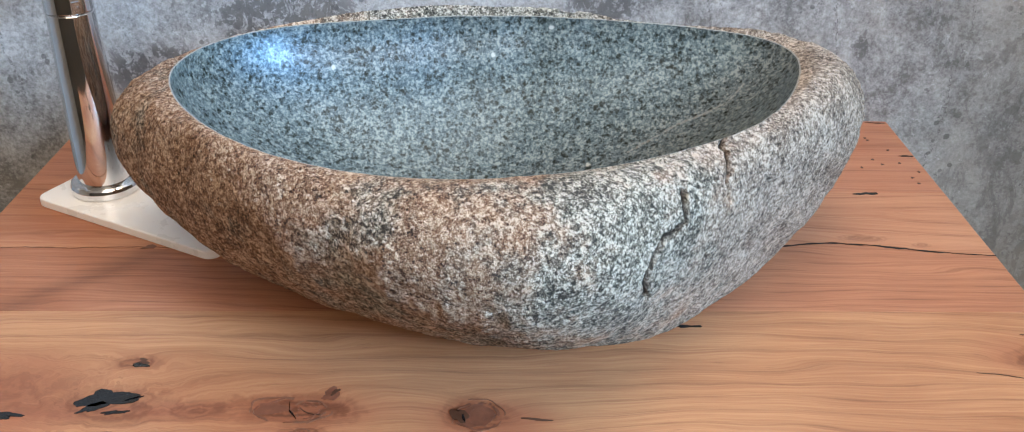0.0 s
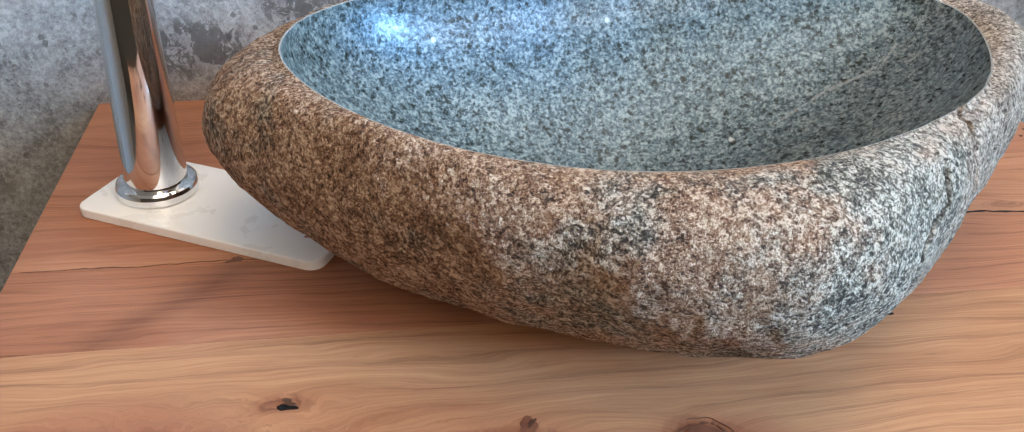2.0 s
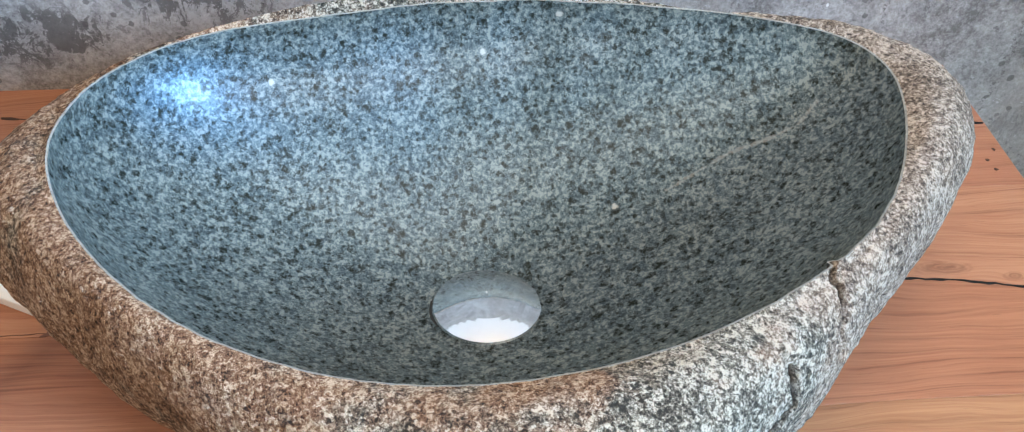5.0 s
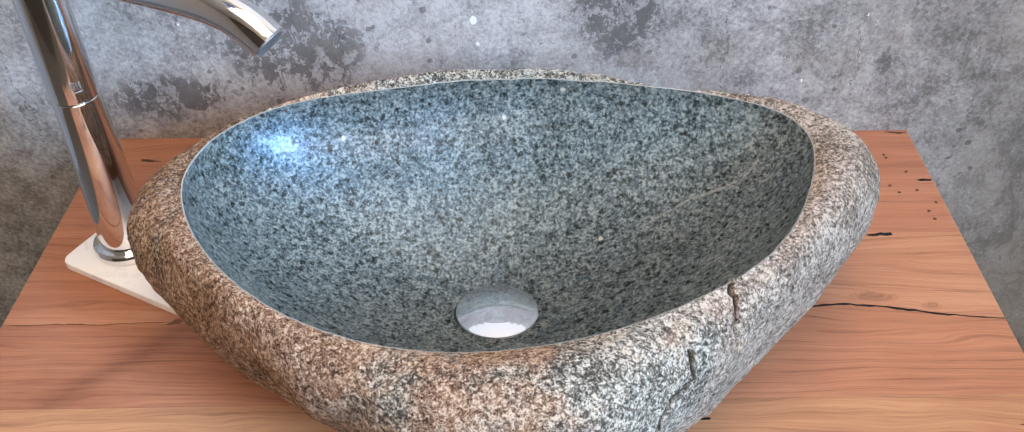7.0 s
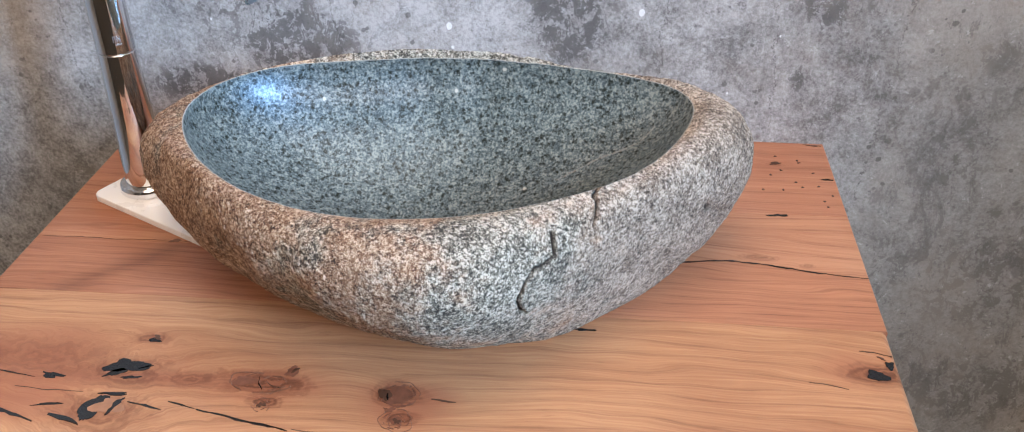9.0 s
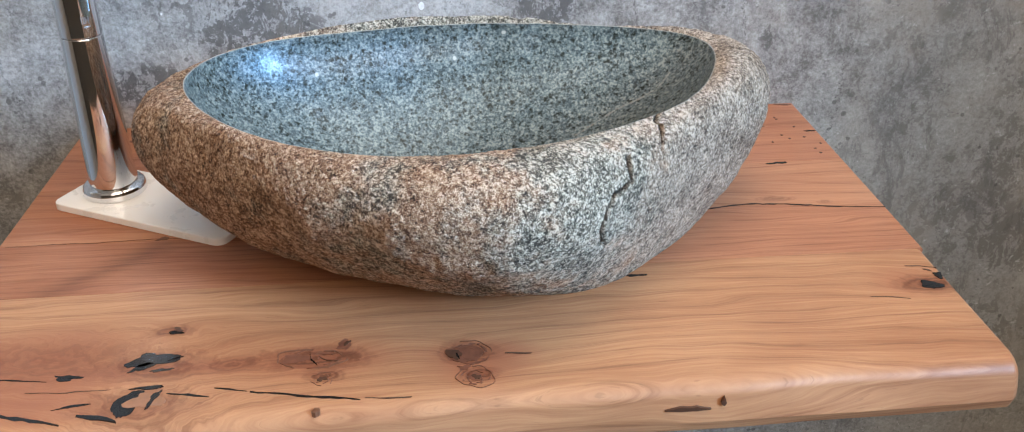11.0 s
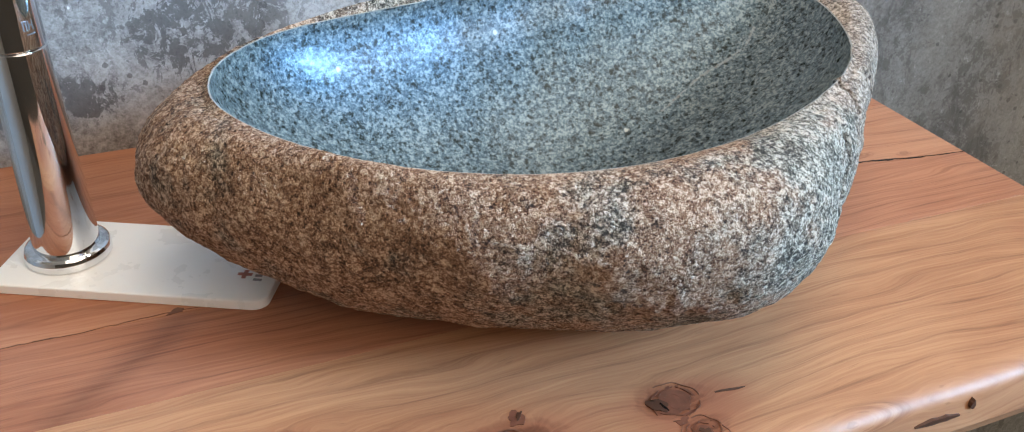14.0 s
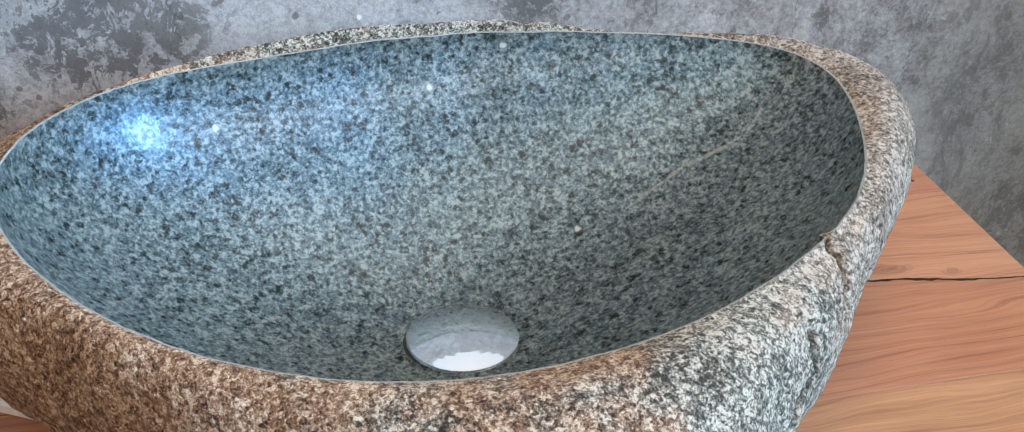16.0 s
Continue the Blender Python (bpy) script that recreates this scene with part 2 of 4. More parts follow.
def polished():
    """Ground and polished granite of the bowl: grey-green with dark mica flecks."""
    n = Nodes("polished_granite")
    p = n.pos
    a = n.noise(p, 400, 2, 0.7, 0.4)
    b = n.noise(p, 170, 3, 0.6, 0.6)
    c = n.noise(p, 16, 3)
    grain = n.math("ADD", n.math("MULTIPLY", a, 0.55), n.math("MULTIPLY_ADD", b, 0.37, n.math("MULTIPLY", c, 0.08)))
    col = n.ramp(grain, ((0.41, (0.030, 0.034, 0.029)), (0.46, (0.068, 0.076, 0.065)), (0.52, (0.112, 0.120, 0.100)), (0.58, (0.235, 0.243, 0.203))))
    # mica flecks of two sizes, duller than the feldspar round them
    ragged = n.math("MULTIPLY", n.math("SUBTRACT", n.noise(p, 300, 3, 0.7, 0.5), 0.5), 2.2)
    crowd = n.math("MULTIPLY", n.math("SUBTRACT", n.noise(p, 45, 2), 0.5), 1.2)
    flecks = None
    for scale, few, depth in ((160, 0.56, 0.80), (300, 0.50, 0.66)):
        d = n.math("ADD", n.cells(p, scale, out="Distance"), ragged)
        some = n.math("GREATER_THAN", n.math("ADD", n.xyz(n.cells(p, scale))[0], crowd), few)
        dark = n.math("MULTIPLY", n.math("MULTIPLY", n.math("SUBTRACT", 1.0, n.step(d, 0.15, 0.58)), some), depth)
        flecks = dark if flecks is None else n.math("MAXIMUM", flecks, dark)
    col = n.mix(flecks, col, (0.016, 0.021, 0.020))
    # a fine pale line and a few pale chips
    pale_line = ((0.2043, 0.7519, 0.9231), (0.1928, 0.7436, 0.9129), (0.1800, 0.7428, 0.9050), (0.1547, 0.7439, 0.8925), (0.1285, 0.7371, 0.8789), (0.1163, 0.7332, 0.8729))
    near = None
    for s, e in zip(pale_line, pale_line[1:]):
        s, e = Vector(s), Vector(e)
        rel = n.vec("SUBTRACT", p, tuple(s))
        u = n.math("MULTIPLY", n.vec("DOT_PRODUCT", rel, tuple((e - s) / (e - s).length_squared)), 1.0, clamp=True)
        d = n.vec("DISTANCE", rel, n.vec("MULTIPLY", n.join(u, u, u), tuple(e - s)))
        near = d if near is None else n.math("MINIMUM", near, d)
    near = n.math("MULTIPLY_ADD", n.math("SUBTRACT", b, 0.5), 0.006, near)
    pale = n.math("MULTIPLY", n.math("SUBTRACT", 1.0, n.step(near, 0.0004, 0.0016)), 0.30)
    for q in ((0.0089, 0.8161, 0.9218), (0.0855, 0.7319, 0.8625), (-0.1211, 0.7949, 0.9178), (0.0570, 0.8228, 0.9437)):
        d = n.math("MULTIPLY_ADD", n.math("SUBTRACT", a, 0.5), 0.004, n.vec("DISTANCE", p, q))
        pale = n.math("MAXIMUM", pale, n.math("MULTIPLY", n.math("SUBTRACT", 1.0, n.step(d, 0.0012, 0.0024)), 0.8))
    col = n.mix(pale, col, (0.55, 0.53, 0.48))
    n.bump(a, 0.05, 0.0006)
    n.bsdf.inputs["Specular Tint"].default_value = (0.32, 0.65, 1.0, 1)   # blue window light put into the sheen's colour
    shine = n.math("MULTIPLY_ADD", flecks, -0.9, n.math("MULTIPLY_ADD", n.math("SUBTRACT", grain, 0.5), 4.0, 0.90), clamp=True)
    n.bsdf.inputs["IOR"].default_value = 1.62
    mat = n.finish(col, n.math("MULTIPLY_ADD", a, 0.10, 0.46), coat=0.35)
    n.put(n.bsdf.inputs["Specular IOR Level"], shine)
    return mat


def wood(name, pale, deep, seed, rings, knots=(), streaks=(), clouds=()):
    """Oiled oak-like board, grain along x. knots: x, y, half length, half width, darkness."""
    n = Nodes(name)
    p = n.pos
    x, y, z = n.xyz(p)
    y = n.math("MULTIPLY_ADD", z, -1.0, y)
    sx = n.math("ADD", x, seed)
    bend = n.noise(n.join(n.math("MULTIPLY", sx, 2.6), n.math("MULTIPLY", y, 9.0), seed), 1.0, 3, 0.5)
    bend2 = n.noise(n.join(n.math("MULTIPLY", sx, 9.0), n.math("MULTIPLY", y, 26.0), seed), 1.0, 3, 0.5)
    v = n.math("MULTIPLY_ADD", bend, 0.075, y)
    v = n.math("MULTIPLY_ADD", bend2, 0.009, v)
    core = halo = None
    for kx, ky, rx, ry, a in knots:
        wob = n.noise(p, 45, 3)
        d = n.vec("LENGTH", n.join(n.math("MULTIPLY_ADD", x, 1 / rx, -kx / rx), n.math("MULTIPLY_ADD", n.xyz(p)[1], 1 / ry, -ky / ry), 0.0))
        d = n.math("MULTIPLY_ADD", wob, 0.9, n.math("SUBTRACT", d, 0.45))
        g = n.math("DIVIDE", 1.0, n.math("MULTIPLY_ADD", n.math("MULTIPLY", d, d), 0.8, 1.0))
        v = n.math("MULTIPLY_ADD", n.math("MULTIPLY", g, g), ry * 1.5, v)
        ring = n.math("MULTIPLY_ADD", n.math("SINE", n.math("MULTIPLY_ADD", wob, 14.0, n.math("MULTIPLY", d, 13.0))), 0.26, 0.72)
        k = n.math("MULTIPLY", n.math("SUBTRACT", 1.0, n.step(d, 0.35, 1.45)), a)
        k = n.math("MULTIPLY", k, ring)
        core = k if core is None else n.math("MAXIMUM", core, k)
        w = n.math("MULTIPLY", n.math("MULTIPLY", g, g), a)
        halo = w if halo is None else n.math("MAXIMUM", halo, w)
    wave = n.math("SINE", n.math("MULTIPLY", v, rings * 6.2832))
    wave2 = n.math("SINE", n.math("MULTIPLY_ADD", v, rings * 2.7 * 6.2832, 1.3))
    fibre = n.noise(n.join(n.math("MULTIPLY", sx, 16.0), n.math("MULTIPLY", v, 620.0), z), 1.0, 5, 0.65)
    blot = n.noise(n.join(n.math("MULTIPLY", sx, 3.2), n.math("MULTIPLY", y, 11.0), seed + 4), 1.0, 4, 0.55)
    f = n.math("MULTIPLY_ADD", wave, 0.08, 0.46)
    f = n.math("MULTIPLY_ADD", wave2, 0.05, f)
    f = n.math("MULTIPLY_ADD", n.math("SUBTRACT", fibre, 0.5), 1.3, f)
    f = n.math("MULTIPLY_ADD", n.math("SUBTRACT", blot, 0.5), 1.55, f)
    mid = [(a + b) / 2 for a, b in zip(pale, deep)]
    col = n.ramp(f, ((0.08, pale), (0.45, mid), (0.85, deep)))
    # dark early-wood lines
    line = n.step(n.math("MULTIPLY_ADD", n.math("SUBTRACT", fibre, 0.5), 1.2, wave), 0.80, 1.25)
    col = n.mix(n.math("MULTIPLY", line, 0.50), col, [c * 0.5 for c in deep])
    for cx, cy, rx, ry, a in clouds:
        d = n.vec("LENGTH", n.join(n.math("MULTIPLY_ADD", x, 1 / rx, -cx / rx), n.math("MULTIPLY_ADD", n.xyz(p)[1], 1 / ry, -cy / ry), 0.0))
        d = n.math("ADD", d, n.math("MULTIPLY_ADD", n.math("SUBTRACT", blot, 0.5), 1.6, n.math("MULTIPLY", n.math("SUBTRACT", bend2, 0.5), 0.9)))
        col = n.mix(n.math("MULTIPLY", n.math("SUBTRACT", 1.0, n.step(d, 0.25, 1.15)), n.math("MULTIPLY_ADD", fibre, 0.8 * a, 0.6 * a)), col, (0.33, 0.115, 0.060))
    if core is not None:
        col = n.mix(n.math("MULTIPLY", halo, n.math("MULTIPLY_ADD", blot, 1.0, 0.05)), col, (0.36, 0.125, 0.062))
        shade = n.math("MULTIPLY_ADD", n.math("SUBTRACT", fibre, 0.5), 0.5, core, clamp=True)
        col = n.mix(n.math("MULTIPLY", shade, n.step(core, 0.02, 0.2)), col, (0.120, 0.038, 0.018))
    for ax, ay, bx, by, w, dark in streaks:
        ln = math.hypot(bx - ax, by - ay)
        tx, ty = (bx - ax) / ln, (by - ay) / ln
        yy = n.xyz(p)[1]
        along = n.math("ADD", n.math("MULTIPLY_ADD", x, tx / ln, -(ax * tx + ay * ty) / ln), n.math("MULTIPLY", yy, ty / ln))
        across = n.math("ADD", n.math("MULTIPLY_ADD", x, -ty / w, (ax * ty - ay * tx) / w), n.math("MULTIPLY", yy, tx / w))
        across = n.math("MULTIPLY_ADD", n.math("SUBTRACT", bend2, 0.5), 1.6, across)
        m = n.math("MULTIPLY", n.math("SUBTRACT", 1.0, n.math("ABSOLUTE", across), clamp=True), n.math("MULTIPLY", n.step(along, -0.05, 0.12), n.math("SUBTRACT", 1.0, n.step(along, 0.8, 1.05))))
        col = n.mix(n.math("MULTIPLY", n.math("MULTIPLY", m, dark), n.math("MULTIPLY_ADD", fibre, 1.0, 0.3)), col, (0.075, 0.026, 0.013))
    pore = n.step(n.noise(n.join(n.math("MULTIPLY", sx, 55.0), n.math("MULTIPLY", v, 1400.0), z), 1.0, 2), 0.66, 0.74)
    col = n.mix(n.math("MULTIPLY", pore, 0.3), col, [c * 0.4 for c in deep])
    n.bump(n.math("SUBTRACT", fibre, n.math("MULTIPLY", pore, 0.6)), 0.12, 0.0008)
    return n.finish(col, n.math("MULTIPLY_ADD", fibre, 0.2, 0.36), spec=0.42)


CONCRETE = concrete()
CRUST = crust()
POLISHED = polished()
CHROME = plain("polished_chrome", (0.80, 0.81, 0.83), 0.07, 1.0, 25, 0.03)
STEEL = plain("brushed_chrome", (0.62, 0.63, 0.65), 0.18, 1.0, 60, 0.05)
ETCHED = plain("etched_chrome", (0.30, 0.30, 0.31), 0.45, 0.8, 90, 0.1)
ACRYLIC = plain("white_acrylic", (0.94, 0.94, 0.94), 0.28, 0.0, 30, 0.02)
PALE_RIM = plain("ground_granite_edge", (0.29, 0.29, 0.27), 0.5, 0.0, 420, 0.6)
RUBBER = plain("black_rubber", (0.02, 0.02, 0.02), 0.55)
RESIN = plain("black_resin", (0.010, 0.011, 0.013), 0.22, 0.0, 60, 0.3)
BARK = plain("dark_knot_wood", (0.075, 0.030, 0.016), 0.5, 0.0, 160, 0.5)
SPLINTER = plain("torn_knot_wood", (0.31, 0.145, 0.080), 0.55, 0.0, 130, 0.35)
KNOT = plain("red_knot_wood", (0.165, 0.060, 0.033), 0.42, 0.0, 150, 0.55)
STAIN = plain("red_brown_stain", (0.17, 0.070, 0.038), 0.5, 0.0, 160, 0.4)
RED_INK = plain("red_print", (0.50, 0.19, 0.15), 0.4)
DARK_INK = plain("dark_print", (0.30, 0.29, 0.29), 0.4)
DARK_PLASTER = plain("taupe_plaster", (0.13, 0.115, 0.10), 0.8, 0.0, 12, 0.10, 0.2)
GREY_PLASTER = plain("grey_plaster", (0.45, 0.44, 0.43), 0.8, 0.0, 12, 0.08, 0.2)
PLASTER = plain("white_plaster", (0.78, 0.77, 0.75), 0.8, 0.0, 12, 0.04, 0.2)
FLOORING = plain("grey_screed", (0.20, 0.19, 0.18), 0.6, 0.0, 8, 0.15)
WOOD_FRONT = wood("oak_front", (0.51, 0.256, 0.130), (0.315, 0.127, 0.060), 3.1, 62,
                  ((-0.105, 0.509, 0.037, 0.015, 1.00), (0.006, 0.507, 0.021, 0.014, 1.00), (0.013, 0.480, 0.014, 0.009, 1.00),
                   (-0.098, 0.488, 0.015, 0.007, 0.94), (-0.222, 0.555, 0.015, 0.007, 0.81), (-0.225, 0.511, 0.044, 0.019, 0.74),
                   (0.393, 0.569, 0.027, 0.015, 1.00), (-0.165, 0.508, 0.025, 0.010, 0.74), (-0.30, 0.521, 0.075, 0.027, 0.47), (-0.225, 0.461, 0.044, 0.025, 0.61)),
                  (), ((-0.31, 0.515, 0.085, 0.055, 0.8), (-0.105, 0.507, 0.075, 0.026, 0.8), (0.012, 0.495, 0.050, 0.034, 0.8), (-0.19, 0.507, 0.08, 0.014, 0.6), (-0.30, 0.462, 0.10, 0.022, 0.6), (0.375, 0.575, 0.04, 0.025, 0.6)))
# one darker diagonal band crosses the red board
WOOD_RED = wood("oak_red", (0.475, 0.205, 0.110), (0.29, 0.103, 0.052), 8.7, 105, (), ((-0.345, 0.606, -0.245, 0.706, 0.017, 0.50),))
WOOD_MID = wood("oak_mid", (0.53, 0.252, 0.140), (0.36, 0.138, 0.071), 15.2, 48, ((0.31, 0.728, 0.020, 0.006, 0.5), (0.355, 0.718, 0.008, 0.004, 0.5)))
WOOD_BACK = wood("oak_back", (0.53, 0.238, 0.134), (0.37, 0.142, 0.076), 22.9, 40, ((0.345, 0.911, 0.010, 0.005, 0.45),))


# ---- mesh helpers ----
def thing(name, place=(0, 0, 0)):
    ob = new(name)
    ob.empty_display_size = 0.05
    ob.location = place
    return ob


def part(name, bm, material, parent=None, label="", smooth=False):
    for e in bm.edges:
        if smooth and e.calc_face_angle(0.0) > 0.42:
            e.smooth = False
    me = bpy.data.meshes.new(name)
    bm.to_mesh(me)
    bm.free()
    return finish_mesh(name, me, material, parent, label, smooth)


def finish_mesh(name, me, material, parent=None, label="", smooth=False):
    me.materials.append(material)
    if smooth:
        me.polygons.foreach_set("use_smooth", [True] * len(me.polygons))
    ob = new(name, me)
    if parent is not None:
        ob.parent = parent
        base = parent.location.copy()
        if parent.parent is not None:
            base = base + parent.parent.location
        ob.matrix_parent_inverse = Matrix.Identity(4)
        ob.location = -base if base.length else (0, 0, 0)
    if label:
        tagged(ob, label)
    return ob


def grid_mesh(name, pts, wrap):
    """A mesh from a (rows, columns, 3) array; wrap closes the columns."""
    r, c, _ = pts.shape
    i = np.arange(r - 1)[:, None]
    j = np.arange(c if wrap else c - 1)[None, :]
    k = (j + 1) % c
    quads = np.stack([i * c + j, i * c + k, (i + 1) * c + k, (i + 1) * c + j], -1).reshape(-1, 4)
    me = bpy.data.meshes.new(name)
    me.from_pydata(pts.reshape(-1, 3).tolist(), [], quads.tolist())
    return me


def box(bm, x0, x1, y0, y1, z0, z1):
    v = [bm.verts.new((x, y, z)) for z in (z0, z1) for y in (y0, y1) for x in (x0, x1)]
    for f in ((0, 2, 3, 1), (4, 5, 7, 6), (0, 1, 5, 4), (2, 6, 7, 3), (0, 4, 6, 2), (1, 3, 7, 5)):
        bm.faces.new([v[i] for i in f])
    return v


def lathe(profile, centre, steps=64, close=True):
    """A turned body: profile of (radius, height), about a vertical axis."""
    bm = bmesh.new()
    rings = []
    full = [profile[0]]
    for (ra, za), (rb, zb) in zip(profile, profile[1:]):
        gap = math.hypot(rb - ra, zb - za)
        if gap > 0.002:  # short end strips keep the shading of long walls straight
            for u in (0.0003 / gap, 1 - 0.0003 / gap):
                full.append((ra + (rb - ra) * u, za + (zb - za) * u))
        full.append((rb, zb))
    for r, z in full:
        rings.append([bm.verts.new((centre[0] + r * math.cos(2 * math.pi * k / steps), centre[1] + r * math.sin(2 * math.pi * k / steps), z)) for k in range(steps)])
    for a, b in zip(rings, rings[1:]):
        for k in range(steps):
            bm.faces.new((a[k], a[(k + 1) % steps], b[(k + 1) % steps], b[k]))
    if close:
        bm.faces.new(rings[0][::-1])
        bm.faces.new(rings[-1])
    return bm


# ---- the stone's shape ----
CX, CY = 0.02, 0.69
DRAIN = (0.0045, 0.6785, 0.8335)
RIM_Z = 0.952
PLUG_TILT = radians(5.0)


def round_table(pairs, soft=7.0):
    """A smooth closed curve through (degrees, value) pairs, one value a degree."""
    a, v = zip(*sorted(pairs))
    d = np.arange(360.0)
    y = np.interp(d, a, v, period=360)
    k = np.exp(-0.5 * (np.arange(-25, 26) / soft) ** 2)
    k /= k.sum()
    return np.convolve(np.concatenate([y[-25:], y, y[:25]]), k, "valid")


INNER = round_table(((0, .208), (13, .226), (22, .224), (35, .190), (50, .160), (70, .141), (95, .136), (115, .146), (130, .160), (142, .187), (152, .214),
                     (165, .238), (178, .241), (190, .226), (200, .213), (212, .199), (228, .183), (245, .170), (260, .161), (275, .155), (290, .154), (305, .157), (320, .166), (335, .182), (350, .197)), 4)
OUTER = np.maximum(round_table(((0, 0.249), (15, 0.307), (30, 0.233), (45, 0.183), (60, 0.162), (75, 0.155), (90, 0.155), (105, 0.158), (120, 0.164), (135, 0.180), (150, 0.214), (165, 0.285), (180, 0.297), (195, 0.242), (210, 0.216), (225, 0.208), (240, 0.202), (255, 0.210), (270, 0.212), (285, 0.215), (300, 0.191), (315, 0.190), (330, 0.191), (345, 0.210)), 6), INNER + np.interp(np.arange(360), (0, 20, 40, 80, 140, 160, 359), (.012, .012, .016, .020, .022, .012, .012)))
FOOT = round_table(((0, 0.205), (15, 0.218), (30, 0.191), (45, 0.155), (60, 0.130), (75, 0.118), (90, 0.115), (105, 0.115), (120, 0.115), (135, 0.110), (150, 0.100), (165, 0.090), (180, 0.090), (195, 0.086), (210, 0.085), (225, 0.094), (240, 0.089), (255, 0.067), (270, 0.065), (285, 0.095), (300, 0.132), (315, 0.143), (330, 0.144), (345, 0.167)), 14)
BELLY = round_table(((0, 0.918), (15, 0.884), (30, 0.859), (45, 0.854), (60, 0.861), (75, 0.872), (90, 0.879), (105, 0.881), (120, 0.877), (135, 0.873), (150, 0.877), (165, 0.900), (180, 0.913), (195, 0.898), (210, 0.901), (225, 0.920), (240, 0.924), (255, 0.918), (270, 0.910), (285, 0.905), (300, 0.904), (315, 0.909), (330, 0.923), (345, 0.932)), 12)
LIP = round_table(((0, 0.954), (15, 0.956), (30, 0.952), (45, 0.952), (60, 0.954), (75, 0.957), (90, 0.959), (105, 0.961), (120, 0.962), (135, 0.960), (150, 0.953), (165, 0.948), (180, 0.951), (195, 0.953), (210, 0.954), (225, 0.9545), (240, 0.955), (255, 0.956), (270, 0.956), (285, 0.954), (300, 0.9515), (315, 0.949), (330, 0.948), (345, 0.950)), 7)
# how far the lip reaches outward, and how full the underside is
LIPW = np.clip(round_table(((0, 0.304), (15, 0.244), (30, 0.108), (45, 0.048), (60, 0.055), (75, 0.074), (90, 0.086), (105, 0.099), (120, 0.122), (135, 0.123), (150, 0.099), (165, 0.090), (180, 0.104), (195, 0.149), (210, 0.213), (225, 0.270), (240, 0.306), (255, 0.317), (270, 0.306), (285, 0.279), (300, 0.246), (315, 0.220), (330, 0.224), (345, 0.263)), 10), 0.1, 0.5)
FULL = np.clip(round_table(((0, 1.242), (15, 1.125), (30, 1.047), (45, 1.005), (60, 0.987), (75, 0.980), (90, 0.982), (105, 0.992), (120, 1.019), (135, 1.067), (150, 1.128), (165, 1.160), (180, 1.089), (195, 1.041), (210, 1.136), (225, 1.241), (240, 1.221), (255, 1.191), (270, 1.184), (285, 1.215), (300, 1.277), (315, 1.347), (330, 1.385), (345, 1.349)), 14), 0.95, 1.3)


def lattice_noise(p, scale, seed):
    """Smooth value noise between -1 and 1 for an array of points."""
    q = p * scale + seed * 17.31
    i = np.floor(q).astype(np.int64)
    f = q - i
    f = f * f * (3 - 2 * f)
    out = 0
    for dx in (0, 1):
        for dy in (0, 1):
            for dz in (0, 1):
                h = (i[..., 0] + dx) * 374761393 + (i[..., 1] + dy) * 668265263 + (i[..., 2] + dz) * 2147483647 + seed * 69069
                h = (h ^ (h >> 13)) * 1274126177
                h = ((h ^ (h >> 16)) & 0xFFFF) / 32767.5 - 1
                w = (f[..., 0] if dx else 1 - f[..., 0]) * (f[..., 1] if dy else 1 - f[..., 1]) * (f[..., 2] if dz else 1 - f[..., 2])
                out = out + h * w
    return out


def at_angle(table, deg):
    return np.interp(deg, np.arange(361), np.append(table, table[0]))


def crust_points(columns, rows):
    deg = np.arange(columns) * 360.0 / columns
    ri, ro, rb, zb, zl, lw, fu = (at_angle(t, deg)[None, :] for t in (INNER, OUTER, FOOT, BELLY, LIP, LIPW, FULL))
    n0, n1, n2, n3 = int(rows * .10), int(rows * .45), int(rows * .38), int(rows * .07)
    u = (np.arange(n0) / n0)[:, None]
    r = [rb * u]
    z = [TOP + 0 * rb * u]
    u = (np.arange(n1) / n1 * math.pi / 2)[:, None]
    r.append(rb + (ro - rb) * np.sin(u) ** fu)
    z.append(TOP + (zb - TOP) * (1 - np.cos(u) ** fu))
    rl = ri + lw * (ro - ri)
    u = (np.arange(n2) / n2 * math.pi / 2)[:, None]
    r.append(rl + (ro - rl) * np.cos(u) ** 0.9)
    z.append(zb + (zl - zb) * np.sin(u) ** 1.0)
    u = np.linspace(0, 1, n3)[:, None]
    r.append(rl + (ri - rl) * u)
    z.append(zl + (RIM_Z - zl) * u ** 2)
    r, z = np.concatenate(r), np.concatenate(z) + np.zeros((1, columns))
    a = np.radians(deg)[None, :]
    return np.stack([CX + r * np.cos(a), CY + r * np.sin(a), z], -1), deg


def grid_normals(p):
    du = np.roll(p, -1, 1) - np.roll(p, 1, 1)
    dv = np.gradient(p, axis=0)
    n = np.cross(du, dv)
    return n / np.maximum(np.linalg.norm(n, axis=-1, keepdims=True), 1e-9)


# crevices: chains of (degrees, height), width, depth
CREVICES = (
    (((306, .941), (305, .926), (300.5, .921), (297.5, .914), (296, .908), (295, .900), (296, .892), (297, .881)), 0.0011, 1.0),
    (((325, .953), (321, .945), (317.5, .937), (317, .928)), 0.0010, 0.8),
    (((353.5, .897), (355, .887)), 0.0020, 0.9),
    (((283, .812), (288, .813), (292, .817), (296, .822), (299, .830)), 0.0016, 1.0),
    (((330, .925), (333, .915)), 0.0008, 0.5),
    (((48, .957), (60, .957), (72, .958)), 0.0016, 0.7),
)


